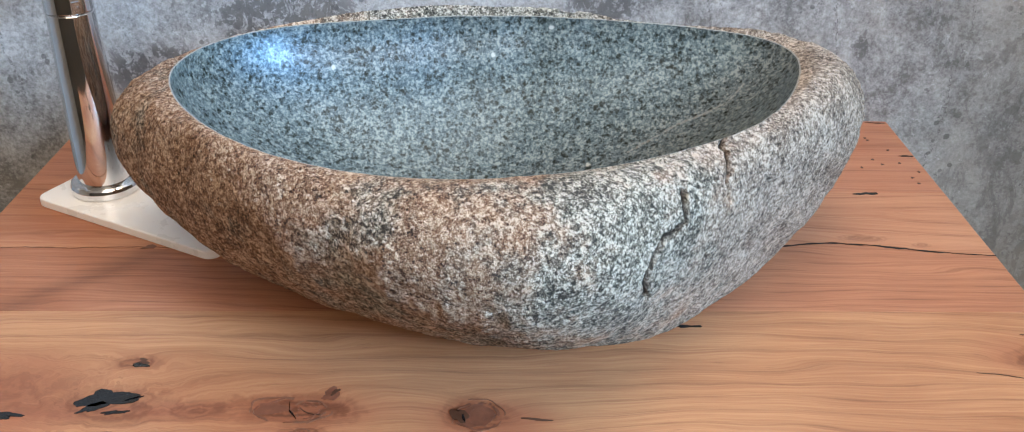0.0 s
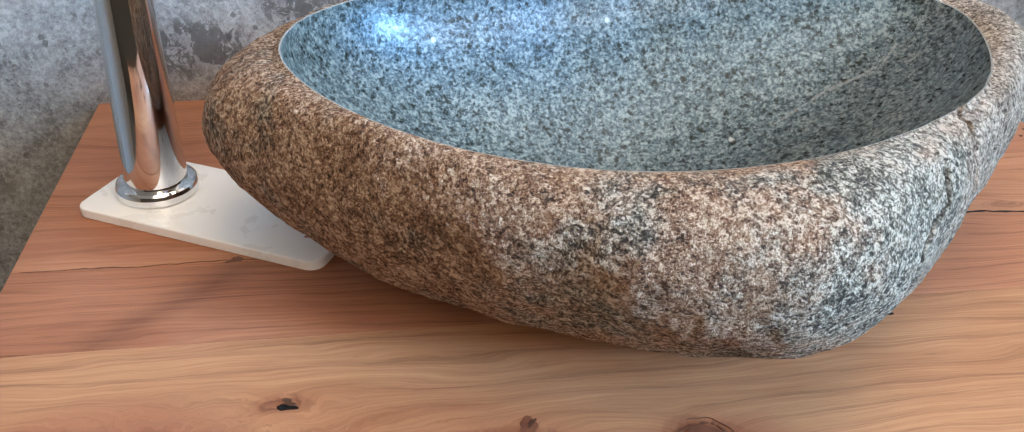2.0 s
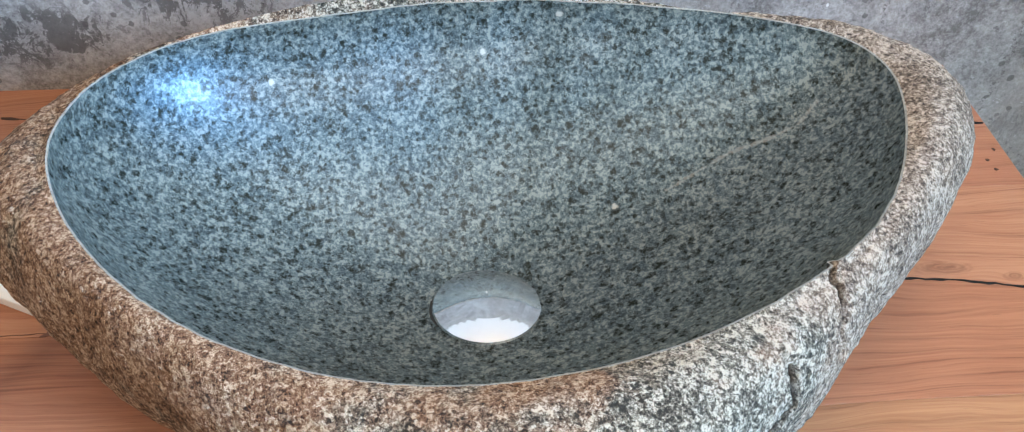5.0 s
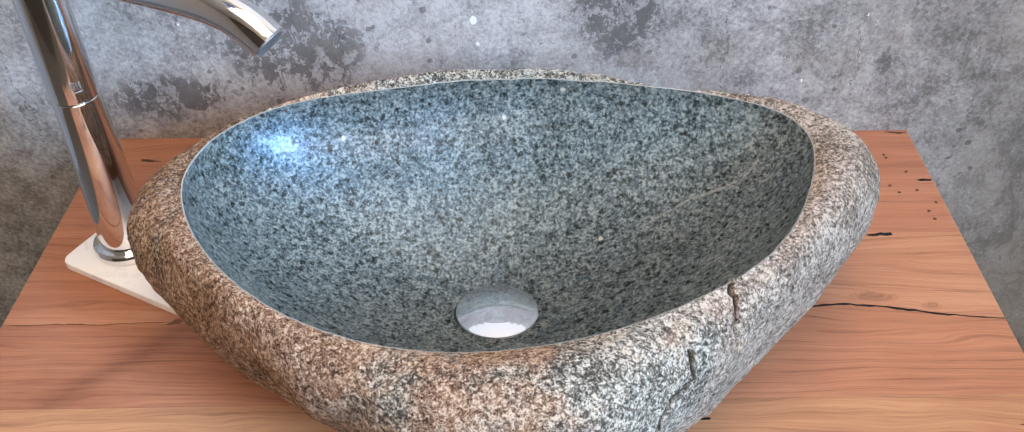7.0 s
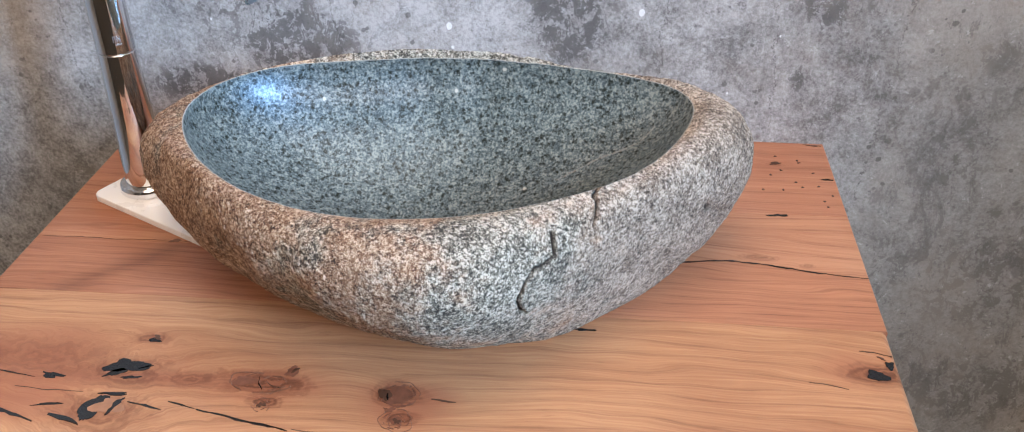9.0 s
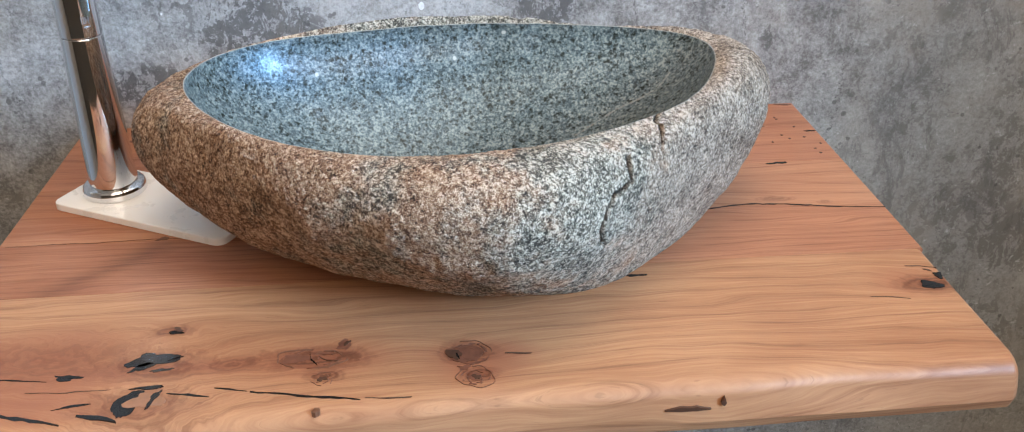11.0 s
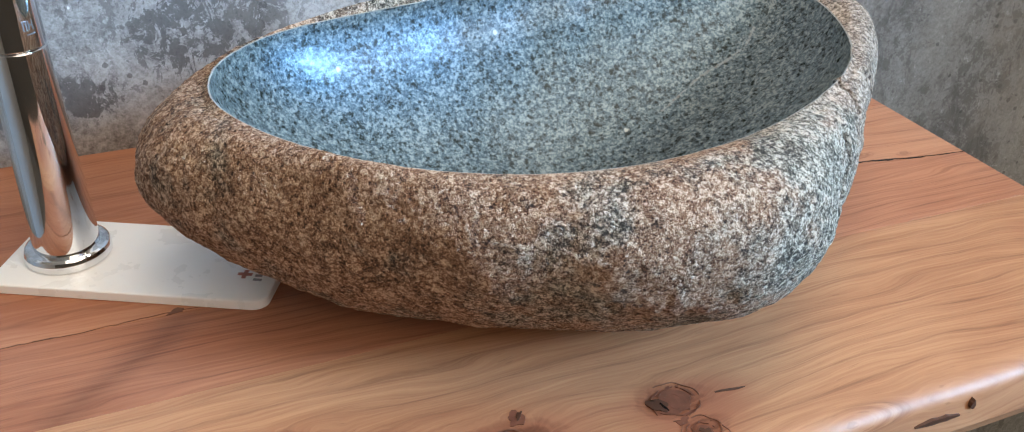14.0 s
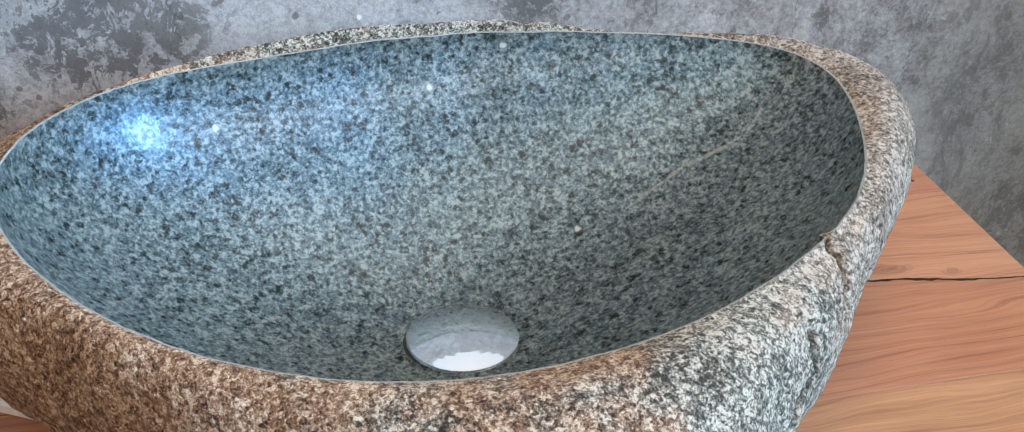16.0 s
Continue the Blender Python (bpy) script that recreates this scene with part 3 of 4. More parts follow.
def crevice_field(p):
    deg = np.degrees(np.arctan2(p[..., 1] - CY, p[..., 0] - CX)) % 360
    q = np.stack([np.radians(deg) * 0.2, p[..., 2]], -1)
    q = q + 0.0022 * np.stack([lattice_noise(p, 110, 31), lattice_noise(p, 110, 32)], -1)
    total = np.zeros(p.shape[:2])
    for chain, width, depth in CREVICES:
        best = np.full(p.shape[:2], 9.0)
        pts = np.array([(math.radians(a) * 0.2, h) for a, h in chain])
        for s, e in zip(pts, pts[1:]):
            t = np.clip(((q - s) @ (e - s)) / ((e - s) @ (e - s)), 0, 1)
            best = np.minimum(best, np.linalg.norm(q - s - t[..., None] * (e - s), axis=-1))
        total = np.maximum(total, np.exp(-(best / width) ** 2) * depth)
    return total


# ---- the room ----
def wall_with_openings(name, along, at, thick, lo, hi, openings, s0, s1, height=2.5):
    """A wall with a row of openings between the heights s0 and s1; along: 'x' or 'y'."""
    blocks = [(lo, hi, 0, s0), (lo, hi, s1, height)]
    edges = [lo] + [e for o in openings for e in o] + [hi]
    blocks += [(a, b, s0, s1) for a, b in zip(edges[::2], edges[1::2])]
    bm = bmesh.new()
    for a0, a1, z0, z1 in blocks:
        if along == "y":
            box(bm, at, at + thick, a0, a1, z0, z1)
        else:
            box(bm, a0, a1, at, at + thick, z0, z1)
    return tagged(part(name, bm, DARK_PLASTER), "plain taupe plastered wall, unseen, with an opening for a lamp", "wall", kind="structure")


bm = bmesh.new()
box(bm, -1.95, 1.95, WALL_Y, WALL_Y + 0.2, 0, 1.32)
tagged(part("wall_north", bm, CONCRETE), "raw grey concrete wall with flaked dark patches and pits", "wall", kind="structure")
# Added unseen upper wall; its white brightens what the plug mirrors.
bm = bmesh.new()
box(bm, -1.95, 1.95, WALL_Y + 0.01, WALL_Y + 0.2, 1.32, 2.5)
tagged(part("wall_north_upper", bm, PLASTER), "unseen white upper wall, added as a bright field for reflections", "wall", kind="structure")
# Unseen closing walls; their tones are chosen for tap and bowl reflections.
wall_with_openings("wall_east", "y", 1.8, 0.15, -1.17, WALL_Y, ((-1.10, -0.62),), 1.52, 2.44)
wall_with_openings("wall_south", "x", -1.32, 0.15, -1.95, 1.95, ((-0.36, 1.56),), 1.65, 2.45)
bm = bmesh.new()
box(bm, -1.95, -1.8, -1.17, WALL_Y, 0, 2.5)
tagged(part("wall_west", bm, GREY_PLASTER), "plain pale grey plastered wall", "wall", kind="structure")
bm = bmesh.new()
box(bm, -1.95, 1.95, -1.32, WALL_Y + 0.2, -0.1, 0)
tagged(part("floor", bm, FLOORING), "plain grey screed floor", "floor", kind="structure")
bm = bmesh.new()
# with an added, unseen opening for the overhead fill lamp
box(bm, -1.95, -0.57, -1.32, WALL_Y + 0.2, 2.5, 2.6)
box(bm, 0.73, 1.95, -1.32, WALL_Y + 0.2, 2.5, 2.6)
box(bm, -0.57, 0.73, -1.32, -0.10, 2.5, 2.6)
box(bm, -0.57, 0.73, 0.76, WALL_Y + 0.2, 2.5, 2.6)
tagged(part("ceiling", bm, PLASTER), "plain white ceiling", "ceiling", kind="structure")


# ---- the wooden top ----
X0, X1 = -0.407, 0.4045
BOTTOM = 0.752
top = tagged(thing("washstand_top", (0, 0.7, BOTTOM)), "oiled oak slab with knots and live edge against a concrete wall", "countertop")


def wiggle(x, a, seed):
    return a * (math.sin(x * 9.1 + seed) + 0.6 * math.sin(x * 23.7 + seed * 2.3) + 0.35 * math.sin(x * 51 + seed * 1.7))


def board(name, back, front, material, live=False):
    """One glued board along x; back and front give y for an x."""
    bm = bmesh.new()
    n = 110
    rings = []
    for i in range(n + 1):
        u = i / n
        # closer sections at the ends, to round them
        edge = min(i, n - i)
        x = X0 + (X1 - X0) * u
        inset = 0.0
        if edge < 6:
            soft = 0.009 if live else 0.0025
            k = edge / 6
            x = (X0 + soft * (1 - math.cos(k * math.pi / 2))) if i < n / 2 else (X1 - soft * (1 - math.cos(k * math.pi / 2)))
            inset = soft * (1 - math.sin(k * math.pi / 2))
        b, f = back(x), front(x)
        c = 0.00012
        if live:
            w = wiggle(x, 0.0012, 2.0)
            sec = [(b, BOTTOM), (b, TOP - c), (b - c, TOP)]
            sec += [(b + (f + 0.016 - b) * k / 8, TOP) for k in range(1, 8)]
            for k in range(0, 9):
                a = k / 8 * math.pi / 2
                sec.append((f + 0.014 - 0.018 * math.sin(a), TOP - 0.013 + 0.013 * math.cos(a)))
            sec += [(f - 0.006 + w, TOP - 0.022), (f - 0.007 + w * 1.5, TOP - 0.031), (f - 0.004 + w, TOP - 0.040), (f + 0.001, TOP - 0.045), (f + 0.008, BOTTOM)]
        else:
            sec = [(b, BOTTOM), (b, TOP - c), (b - c, TOP), ((b + f) / 2, TOP), (f + c, TOP), (f, TOP - c), (f, BOTTOM)]
        my, mz = (b + f) / 2, (TOP + BOTTOM) / 2
        ring = []
        for y, z in sec:
            zz = z - inset * (1 if z > mz else -1) * min(1, abs(z - mz) / 0.02)
            yy = y
            if live and y < f + 0.02:
                yy = y + inset
            skew = (x - X0) / (X1 - X0) * 0.020 * (WALL_Y - yy)
            ring.append(bm.verts.new((x + skew, yy, zz)))
        rings.append(ring)
    for p, q in zip(rings, rings[1:]):
        for k in range(len(p)):
            bm.faces.new((p[k], q[k], q[(k + 1) % len(p)], p[(k + 1) % len(p)]))
    bm.faces.new(rings[0][::-1])
    bm.faces.new(rings[-1])
    bmesh.ops.recalc_face_normals(bm, faces=bm.faces)
    ob = part(name, bm, material, top, smooth=True)
    return ob


def seam_front(x):
    return 0.6195 + 0.0165 * x + wiggle(x, 0.0004, 1)


def seam_mid(x):
    return 0.7005 + wiggle(x, 0.0005, 4.4) + (0.019 * math.exp(-((x - 0.285) / 0.075) ** 2))


def seam_back(x):
    return 0.809 + wiggle(x, 0.0003, 2)


def front_line(x):
    return 0.451 + 0.030 * x + wiggle(x, 0.0018, 0.4)


GAP = 0.00015
board("back_board", lambda x: WALL_Y, lambda x: seam_back(x) + GAP, WOOD_BACK)
board("middle_board", lambda x: seam_back(x) - GAP, lambda x: seam_mid(x) + GAP, WOOD_MID)
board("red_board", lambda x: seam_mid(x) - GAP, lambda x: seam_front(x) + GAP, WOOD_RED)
front_board = board("front_board", lambda x: seam_front(x) - GAP, front_line, WOOD_FRONT, live=True)
tagged(front_board, "pale oak board with knots and a live edge")


def fleck(name, material, x, y, rx, ry, turn, seed, jag=0.35, points=26, lift=0.0004, label=""):
    """A flush filling of irregular outline in the top."""
    rng = random.Random(seed)
    ph = [rng.uniform(0, 6.28) for _ in range(4)]
    bm = bmesh.new()
    c, s = math.cos(radians(turn)), math.sin(radians(turn))
    up, low = [], []
    for k in range(points):
        a = 2 * math.pi * k / points
        r = 1 + jag * (0.6 * math.sin(2 * a + ph[0]) + 0.5 * math.sin(3 * a + ph[1]) + 0.4 * math.sin(5 * a + ph[2])) + rng.uniform(-0.3, 0.3) * jag
        px, py = rx * r * math.cos(a), ry * r * math.sin(a)
        q = (x + px * c - py * s, y + px * s + py * c)
        up.append(bm.verts.new((*q, TOP + lift)))
        low.append(bm.verts.new((*q, TOP - 0.004)))
    bm.faces.new(up)
    for k in range(points):
        bm.faces.new((low[k], low[(k + 1) % points], up[(k + 1) % points], up[k]))
    bmesh.ops.triangulate(bm, faces=bm.faces[:1])
    return part(name, bm, material, top, label)


def split(name, material, chain, width, seed, lift=0.0004, label=""):
    """A thin filled crack along a chain of (x, y)."""
    rng = random.Random(seed)
    pts = []
    for (ax, ay), (bx, by) in zip(chain, chain[1:]):
        n = max(2, int(math.hypot(bx - ax, by - ay) / 0.005))
        pts += [(ax + (bx - ax) * k / n, ay + (by - ay) * k / n) for k in range(n)]
    pts.append(chain[-1])
    bm = bmesh.new()
    rows = []
    for k, (x, y) in enumerate(pts):
        u = k / (len(pts) - 1)
        w = width * (math.sin(math.pi * min(1, 0.08 + u * 0.9)) ** 0.5) * rng.uniform(0.45, 1.25)
        y += rng.uniform(-0.0006, 0.0006)
        rows.append([bm.verts.new((x, y + w / 2, TOP + lift)), bm.verts.new((x, y - w / 2, TOP + lift)),
                     bm.verts.new((x, y - w / 2, TOP - 0.004)), bm.verts.new((x, y + w / 2, TOP - 0.004))])
    for p, q in zip(rows, rows[1:]):
        for a, b in ((0, 1), (1, 2), (3, 0)):
            bm.faces.new((p[a], p[b], q[b], q[a]))
    bmesh.ops.recalc_face_normals(bm, faces=bm.faces)
    return part(name, bm, material, top, label)


# black resin fillings and dark knots of the front board
fleck("resin_fill", RESIN, -0.229, 0.5180, 0.0165, 0.0082, 22, 11, 0.42, 34, label="glossy black resin in a knot hole")
fleck("resin_fill", RESIN, -0.234, 0.5095, 0.0095, 0.0030, 36, 5, 0.5, 24)
fleck("resin_fill", RESIN, -0.219, 0.5050, 0.0075, 0.0016, 12, 9, 0.5, 22)
fleck("resin_fill", RESIN, -0.2115, 0.5185, 0.0045, 0.0010, 25, 3, 0.5, 18)
fleck("resin_fill", RESIN, -0.234, 0.4680, 0.0078, 0.0165, -12, 21, 0.22, 34, label="glossy black resin in a knot hole")
fleck("torn_knot", SPLINTER, -0.221, 0.4715, 0.0105, 0.0105, 15, 13, 0.4, 30, 0.0007)
fleck("resin_fill", RESIN, -0.2165, 0.4720, 0.0022, 0.0085, -24, 17, 0.5, 22, 0.0010)
fleck("resin_fill", RESIN, -0.224, 0.4845, 0.0130, 0.0014, 4, 19, 0.5, 22, 0.0009)
split("resin_split", RESIN, ((-0.209, 0.4775), (-0.193, 0.4740), (-0.178, 0.4710)), 0.0022, 4)
split("resin_split", RESIN, ((-0.176, 0.4800), (-0.152, 0.4745)), 0.0016, 5)
split("resin_split", RESIN, ((-0.150, 0.4735), (-0.126, 0.4692), (-0.110, 0.4650), (-0.092, 0.4625), (-0.071, 0.4585)), 0.0026, 6)
split("fine_split", BARK, ((-0.068, 0.4595), (-0.035, 0.4580)), 0.0009, 8)
fleck("resin_fill", RESIN, -0.286, 0.5015, 0.0085, 0.0032, -14, 23, 0.6, 22)
fleck("resin_fill", RESIN, -0.2185, 0.5525, 0.0058, 0.0020, 4, 29, 0.45, 20)
fleck("dark_knot", BARK, -0.2175, 0.5565, 0.0042, 0.0022, -20, 30, 0.5, 18)
split("resin_split", RESIN, ((-0.345, 0.5045), (-0.320, 0.5010), (-0.299, 0.4975)), 0.0015, 12)
split("resin_split", RESIN, ((-0.345, 0.4660), (-0.318, 0.4610), (-0.296, 0.4550), (-0.275, 0.4490)), 0.0040, 14)
split("resin_split", RESIN, ((-0.266, 0.4580), (-0.250, 0.4540), (-0.237, 0.4495)), 0.0038, 15)
fleck("resin_fill", RESIN, -0.272, 0.4680, 0.0100, 0.0012, 14, 33, 0.5, 20)
split("fine_split", BARK, ((-0.310, 0.4860), (-0.280, 0.4840), (-0.250, 0.4850)), 0.0008, 16)
def growth_ring(x, y, rx, ry, turn, seed, width, material, gaps=0.18):
    """A broken dark ring round a knot, flush with the top."""
    rng = random.Random(seed)
    ph = [rng.uniform(0, 6.28) for _ in range(3)]
    c, s = math.cos(radians(turn)), math.sin(radians(turn))
    bm = bmesh.new()
    rows, steps = [], 44
    for k in range(steps):
        a = 2 * math.pi * k / steps
        r = 1 + 0.10 * math.sin(2 * a + ph[0]) + 0.07 * math.sin(3 * a + ph[1]) + 0.04 * math.sin(7 * a + ph[2])
        w = width * rng.uniform(0.35, 1.2)
        row = []
        for d in (w / 2, -w / 2):
            px, py = (rx * r + d) * math.cos(a), (ry * r + d) * math.sin(a)
            q = (x + px * c - py * s, y + px * s + py * c)
            row += [bm.verts.new((*q, TOP + 0.0006)), bm.verts.new((*q, TOP - 0.003))]
        rows.append(row)
    hide = 0
    for k in range(steps):
        hide = hide - 1 if hide > 0 else (rng.randint(2, 5) if rng.random() < gaps else 0)
        if hide:
            continue
        p, q = rows[k], rows[(k + 1) % steps]
        for i, j in ((0, 2), (1, 0), (2, 3)):
            bm.faces.new((p[i], p[j], q[j], q[i]))
    bmesh.ops.delete(bm, geom=[v for v in bm.verts if not v.link_faces], context="VERTS")
    bmesh.ops.recalc_face_normals(bm, faces=bm.faces)
    return part("growth_ring", bm, material, top)


def knot(x, y, rx, ry, turn, seed, heart=0.55, rings=((1.0, 0.0009), (0.78, 0.0006)), material=KNOT):
    if heart:
        fleck("knot_heart", material, x, y, rx * heart, ry * heart, turn, seed, 0.12, 40)
    for i, (f, w) in enumerate(rings):
        growth_ring(x, y, rx * f, ry * f, turn, seed + 7 * i, w * 1.1, STAIN if i == 0 else KNOT)


# the two round knots, the double one framed by bark, and small ones beside them
knot(0.0070, 0.5055, 0.0125, 0.0135, 0, 201, 0.80, ((1.22, 0.0006), (1.0, 0.0016), (0.88, 0.0010), (0.45, 0.0008)))
fleck("knot_heart", BARK, -0.0040, 0.5050, 0.0048, 0.0066, 20, 204, 0.30, 24, 0.0008)
fleck("resin_fill", RESIN, -0.0015, 0.5030, 0.0007, 0.0040, 12, 205, 0.4, 14, 0.0010)
knot(0.0110, 0.4770, 0.0100, 0.0090, 10, 211, 0.50, ((1.35, 0.0005), (1.0, 0.0008), (0.72, 0.0006)))
fleck("knot_heart", BARK, 0.0115, 0.4765, 0.0024, 0.0030, 30, 214, 0.40, 16, 0.0008)
fleck("knot_heart", KNOT, 0.0035, 0.4885, 0.0042, 0.0026, 10, 215, 0.40, 16)
knot(-0.1110, 0.5090, 0.0235, 0.0125, -6, 221, 0, ((1.0, 0.0013), (0.90, 0.0006)))
fleck("knot_heart", KNOT, -0.1220, 0.5105, 0.0095, 0.0062, -10, 224, 0.32, 26, 0.0003)
knot(-0.0990, 0.5080, 0.0115, 0.0098, -12, 231, 0, ((1.0, 0.0013), (0.62, 0.0006)))
split("resin_split", RESIN, ((-0.1120, 0.5165), (-0.1105, 0.5080), (-0.1050, 0.5010)), 0.0018, 234, 0.0008)
split("dark_knot", BARK, ((-0.1050, 0.5120), (-0.0990, 0.5060), (-0.0900, 0.5050)), 0.0010, 235, 0.0008)
knot(-0.1000, 0.4840, 0.0085, 0.0072, 0, 241, 0, ((1.0, 0.0006), (0.66, 0.0004)))
fleck("dark_knot", BARK, -0.1000, 0.4840, 0.0030, 0.0026, 30, 242, 0.45, 16, 0.0008)
fleck("knot_heart", KNOT, -0.0870, 0.5250, 0.0062, 0.0052, 40, 244, 0.30, 20)
fleck("dark_knot", BARK, -0.0850, 0.5265, 0.0030, 0.0016, 50, 245, 0.45, 16, 0.0008)
fleck("knot_heart", STAIN, -0.1010, 0.4490, 0.0030, 0.0022, 10, 246, 0.4, 14)
split("fine_split", BARK, ((0.034, 0.5045), (0.044, 0.5030), (0.054, 0.5022)), 0.0016, 52)
# knots near the end of the front board and by the basin
fleck("resin_fill", RESIN, 0.3915, 0.5670, 0.0075, 0.0066, 20, 61, 0.35, 24)
fleck("resin_fill", RESIN, 0.4040, 0.5805, 0.0040, 0.0042, 30, 62, 0.4, 20)
split("fine_split", BARK, ((0.382, 0.5975), (0.395, 0.5960), (0.408, 0.5925)), 0.0011, 63)
fleck("dark_knot", BARK, 0.3985, 0.5895, 0.0032, 0.0010, -30, 64, 0.5, 14)
split("fine_split", BARK, ((0.335, 0.5540), (0.352, 0.5515), (0.366, 0.5485)), 0.0009, 66)
fleck("resin_fill", RESIN, 0.1510, 0.6030, 0.0085, 0.0016, 3, 65, 0.4, 20)
# the boards behind
fleck("resin_fill", RESIN, 0.3365, 0.8055, 0.0085, 0.0024, 8, 71, 0.45, 22)
split("resin_split", RESIN, [(x, seam_mid(x)) for x in (0.20, 0.235, 0.262, 0.285, 0.31, 0.335, 0.355, 0.375, 0.392, 0.4085)], 0.0020, 72, label="thin black resin line in the joint")
split("fine_split", STAIN, ((-0.400, 0.7005), (-0.360, 0.7015), (-0.320, 0.7010), (-0.270, 0.7035), (-0.235, 0.7025)), 0.0006, 73)
fleck("dark_knot", STAIN, -0.262, 0.7035, 0.0060, 0.0022, 5, 74, 0.5, 18)
fleck("resin_fill", RESIN, 0.3970, 0.8820, 0.0060, 0.0014, 3, 75, 0.4, 16)
fleck("dark_knot", BARK, 0.3920, 0.9585, 0.0070, 0.0014, -4, 76, 0.5, 18)
fleck("dark_knot", BARK, 0.3460, 0.9140, 0.0065, 0.0024, 8, 77, 0.6, 20)
fleck("dark_knot", BARK, -0.3500, 0.9250, 0.0100, 0.0012, -10, 78, 0.5, 18)
for k, (hx, hy) in enumerate(((0.347, 0.9300), (0.350, 0.8990), (0.370, 0.9220), (0.371, 0.9170), (0.384, 0.8950), (0.369, 0.8640), (0.348, 0.8570), (0.327, 0.8560), (0.388, 0.8370), (0.390, 0.8260), (0.363, 0.8740), (0.386, 0.8670), (0.338, 0.8880), (0.398, 0.8490))):
    fleck("worm_hole", BARK, hx, hy, 0.0013, 0.0016, 30 * k, 80 + k, 0.3, 10)


def edge_knot(x, z, w, h, seed):
    """A dark slit in the live front edge."""
    rng = random.Random(seed)
    bm = bmesh.new()
    rows = []
    for k in range(11):
        u = k / 10
        px = x + (u - 0.5) * w
        face = front_line(px) - 0.0062 + wiggle(px, 0.0012, 2.0)
        half = h * (0.15 + 0.85 * math.sin(math.pi * u)) * rng.uniform(0.7, 1.1)
        rows.append([bm.verts.new((px, y, z + dz)) for y, dz in ((face - 0.0007, half), (face - 0.0007, -half * 0.5), (face + 0.004, -half * 0.5), (face + 0.004, half))])
    for p, q in zip(rows, rows[1:]):
        for a in range(4):
            bm.faces.new((p[a], p[(a + 1) % 4], q[(a + 1) % 4], q[a]))
    bm.faces.new(rows[0])
    bm.faces.new(rows[-1][::-1])
    bmesh.ops.recalc_face_normals(bm, faces=bm.faces)
    part("edge_knot", bm, BARK, top, "dark slit in the live edge")


edge_knot(0.162, 0.7805, 0.034, 0.0032, 3)
edge_knot(0.188, 0.7850, 0.004, 0.0050, 4)

# ---- the stone basin ----
basin = tagged(thing("stone_basin", (CX, CY, TOP)), "washbasin hollowed from a river boulder, rough brown-grey granite outside, polished inside", "washbasin")
pts, deg = crust_points(1150, 230)
norm = grid_normals(pts)
rows_n = pts.shape[0]
idx = np.arange(rows_n)
calm = np.clip((rows_n - 1 - idx) / 14.0, 0, 1)[:, None] * np.clip((pts[..., 2] - TOP) / 0.012, 0, 1)
rough = (0.0042 * lattice_noise(pts, 13, 1) + 0.0018 * lattice_noise(pts, 36, 2) + 0.0008 * lattice_noise(pts, 110, 3)
         + 0.00055 * lattice_noise(pts, 240, 4) + 0.00035 * lattice_noise(pts, 480, 5))
crev = crevice_field(pts)
# the skin past the main crack stands a little proud
crack_z, crack_a = np.array(sorted((h, a) for a, h in CREVICES[0][0])).T
past = np.radians(deg[None, :] - np.interp(pts[..., 2], crack_z, crack_a)) * 0.2 + 0.002 * lattice_noise(pts, 120, 33)
ledge_fade = np.clip((pts[..., 2] - 0.868) / 0.012, 0, 1) * np.clip((0.955 - pts[..., 2]) / 0.012, 0, 1)
rough = rough + 0.0026 / (1 + np.exp(np.clip(-past / 0.0006, -40, 40))) * np.exp(-np.clip(past, 0, 1) / 0.028) * ledge_fade
pts = pts + norm * ((rough * calm) - 0.0060 * crev)[..., None]
pts[-1, :, :2] += (0.0007 * lattice_noise(pts[-1], 160, 8))[:, None] * norm[-4, :, :2]
me = grid_mesh("rough_stone", pts, True)
layer = me.attributes.new("crevice", "FLOAT", "POINT")
layer.data.foreach_set("value", np.clip(crev, 0, 1).astype(np.float32).ravel())
finish_mesh("rough_stone", me, CRUST, basin, "weathered rough granite skin, rusty brown to pale grey", True)

rim = pts[-1].copy()
inward = np.array((CX, CY)) - rim[:, :2]
inward /= np.linalg.norm(inward, axis=1, keepdims=True)
ledge = rim.copy()
ledge[:, :2] += inward * 0.0011
ledge[:, 2] -= 0.0004
me = grid_mesh("ground_edge", np.stack([rim, ledge]), True)
finish_mesh("ground_edge", me, PALE_RIM, basin, "thin pale ground edge round the hollow", True)
rim = ledge
POWER = round_table(((0, 1.35), (20, 1.3), (60, 1.5), (100, 1.65), (140, 1.7), (180, 1.75), (230, 1.8), (270, 1.8), (310, 1.7), (340, 1.45)), 12)
power = at_angle(POWER, deg)[None, :, None]
s = np.linspace(0, 1, 90)[:, None, None]
hollow = np.array((DRAIN[0], DRAIN[1]))
even = rim.copy()
for k in range(1, 13):  # the ground hollow does not follow the ragged edge
    even += np.roll(rim, k, 0) + np.roll(rim, -k, 0)
even /= 25
blend = even[None] + (rim - even)[None] * np.exp(-s * 25)
flat = hollow + (blend[..., :2] - hollow) * (1 - s ** 1.5)
t = 1 - s ** 1.5
depth = (1 - np.clip(t, 0, 1) ** power) ** (1 / power)
z = blend[..., 2:3] + (DRAIN[2] - 0.002 - blend[..., 2:3]) * depth
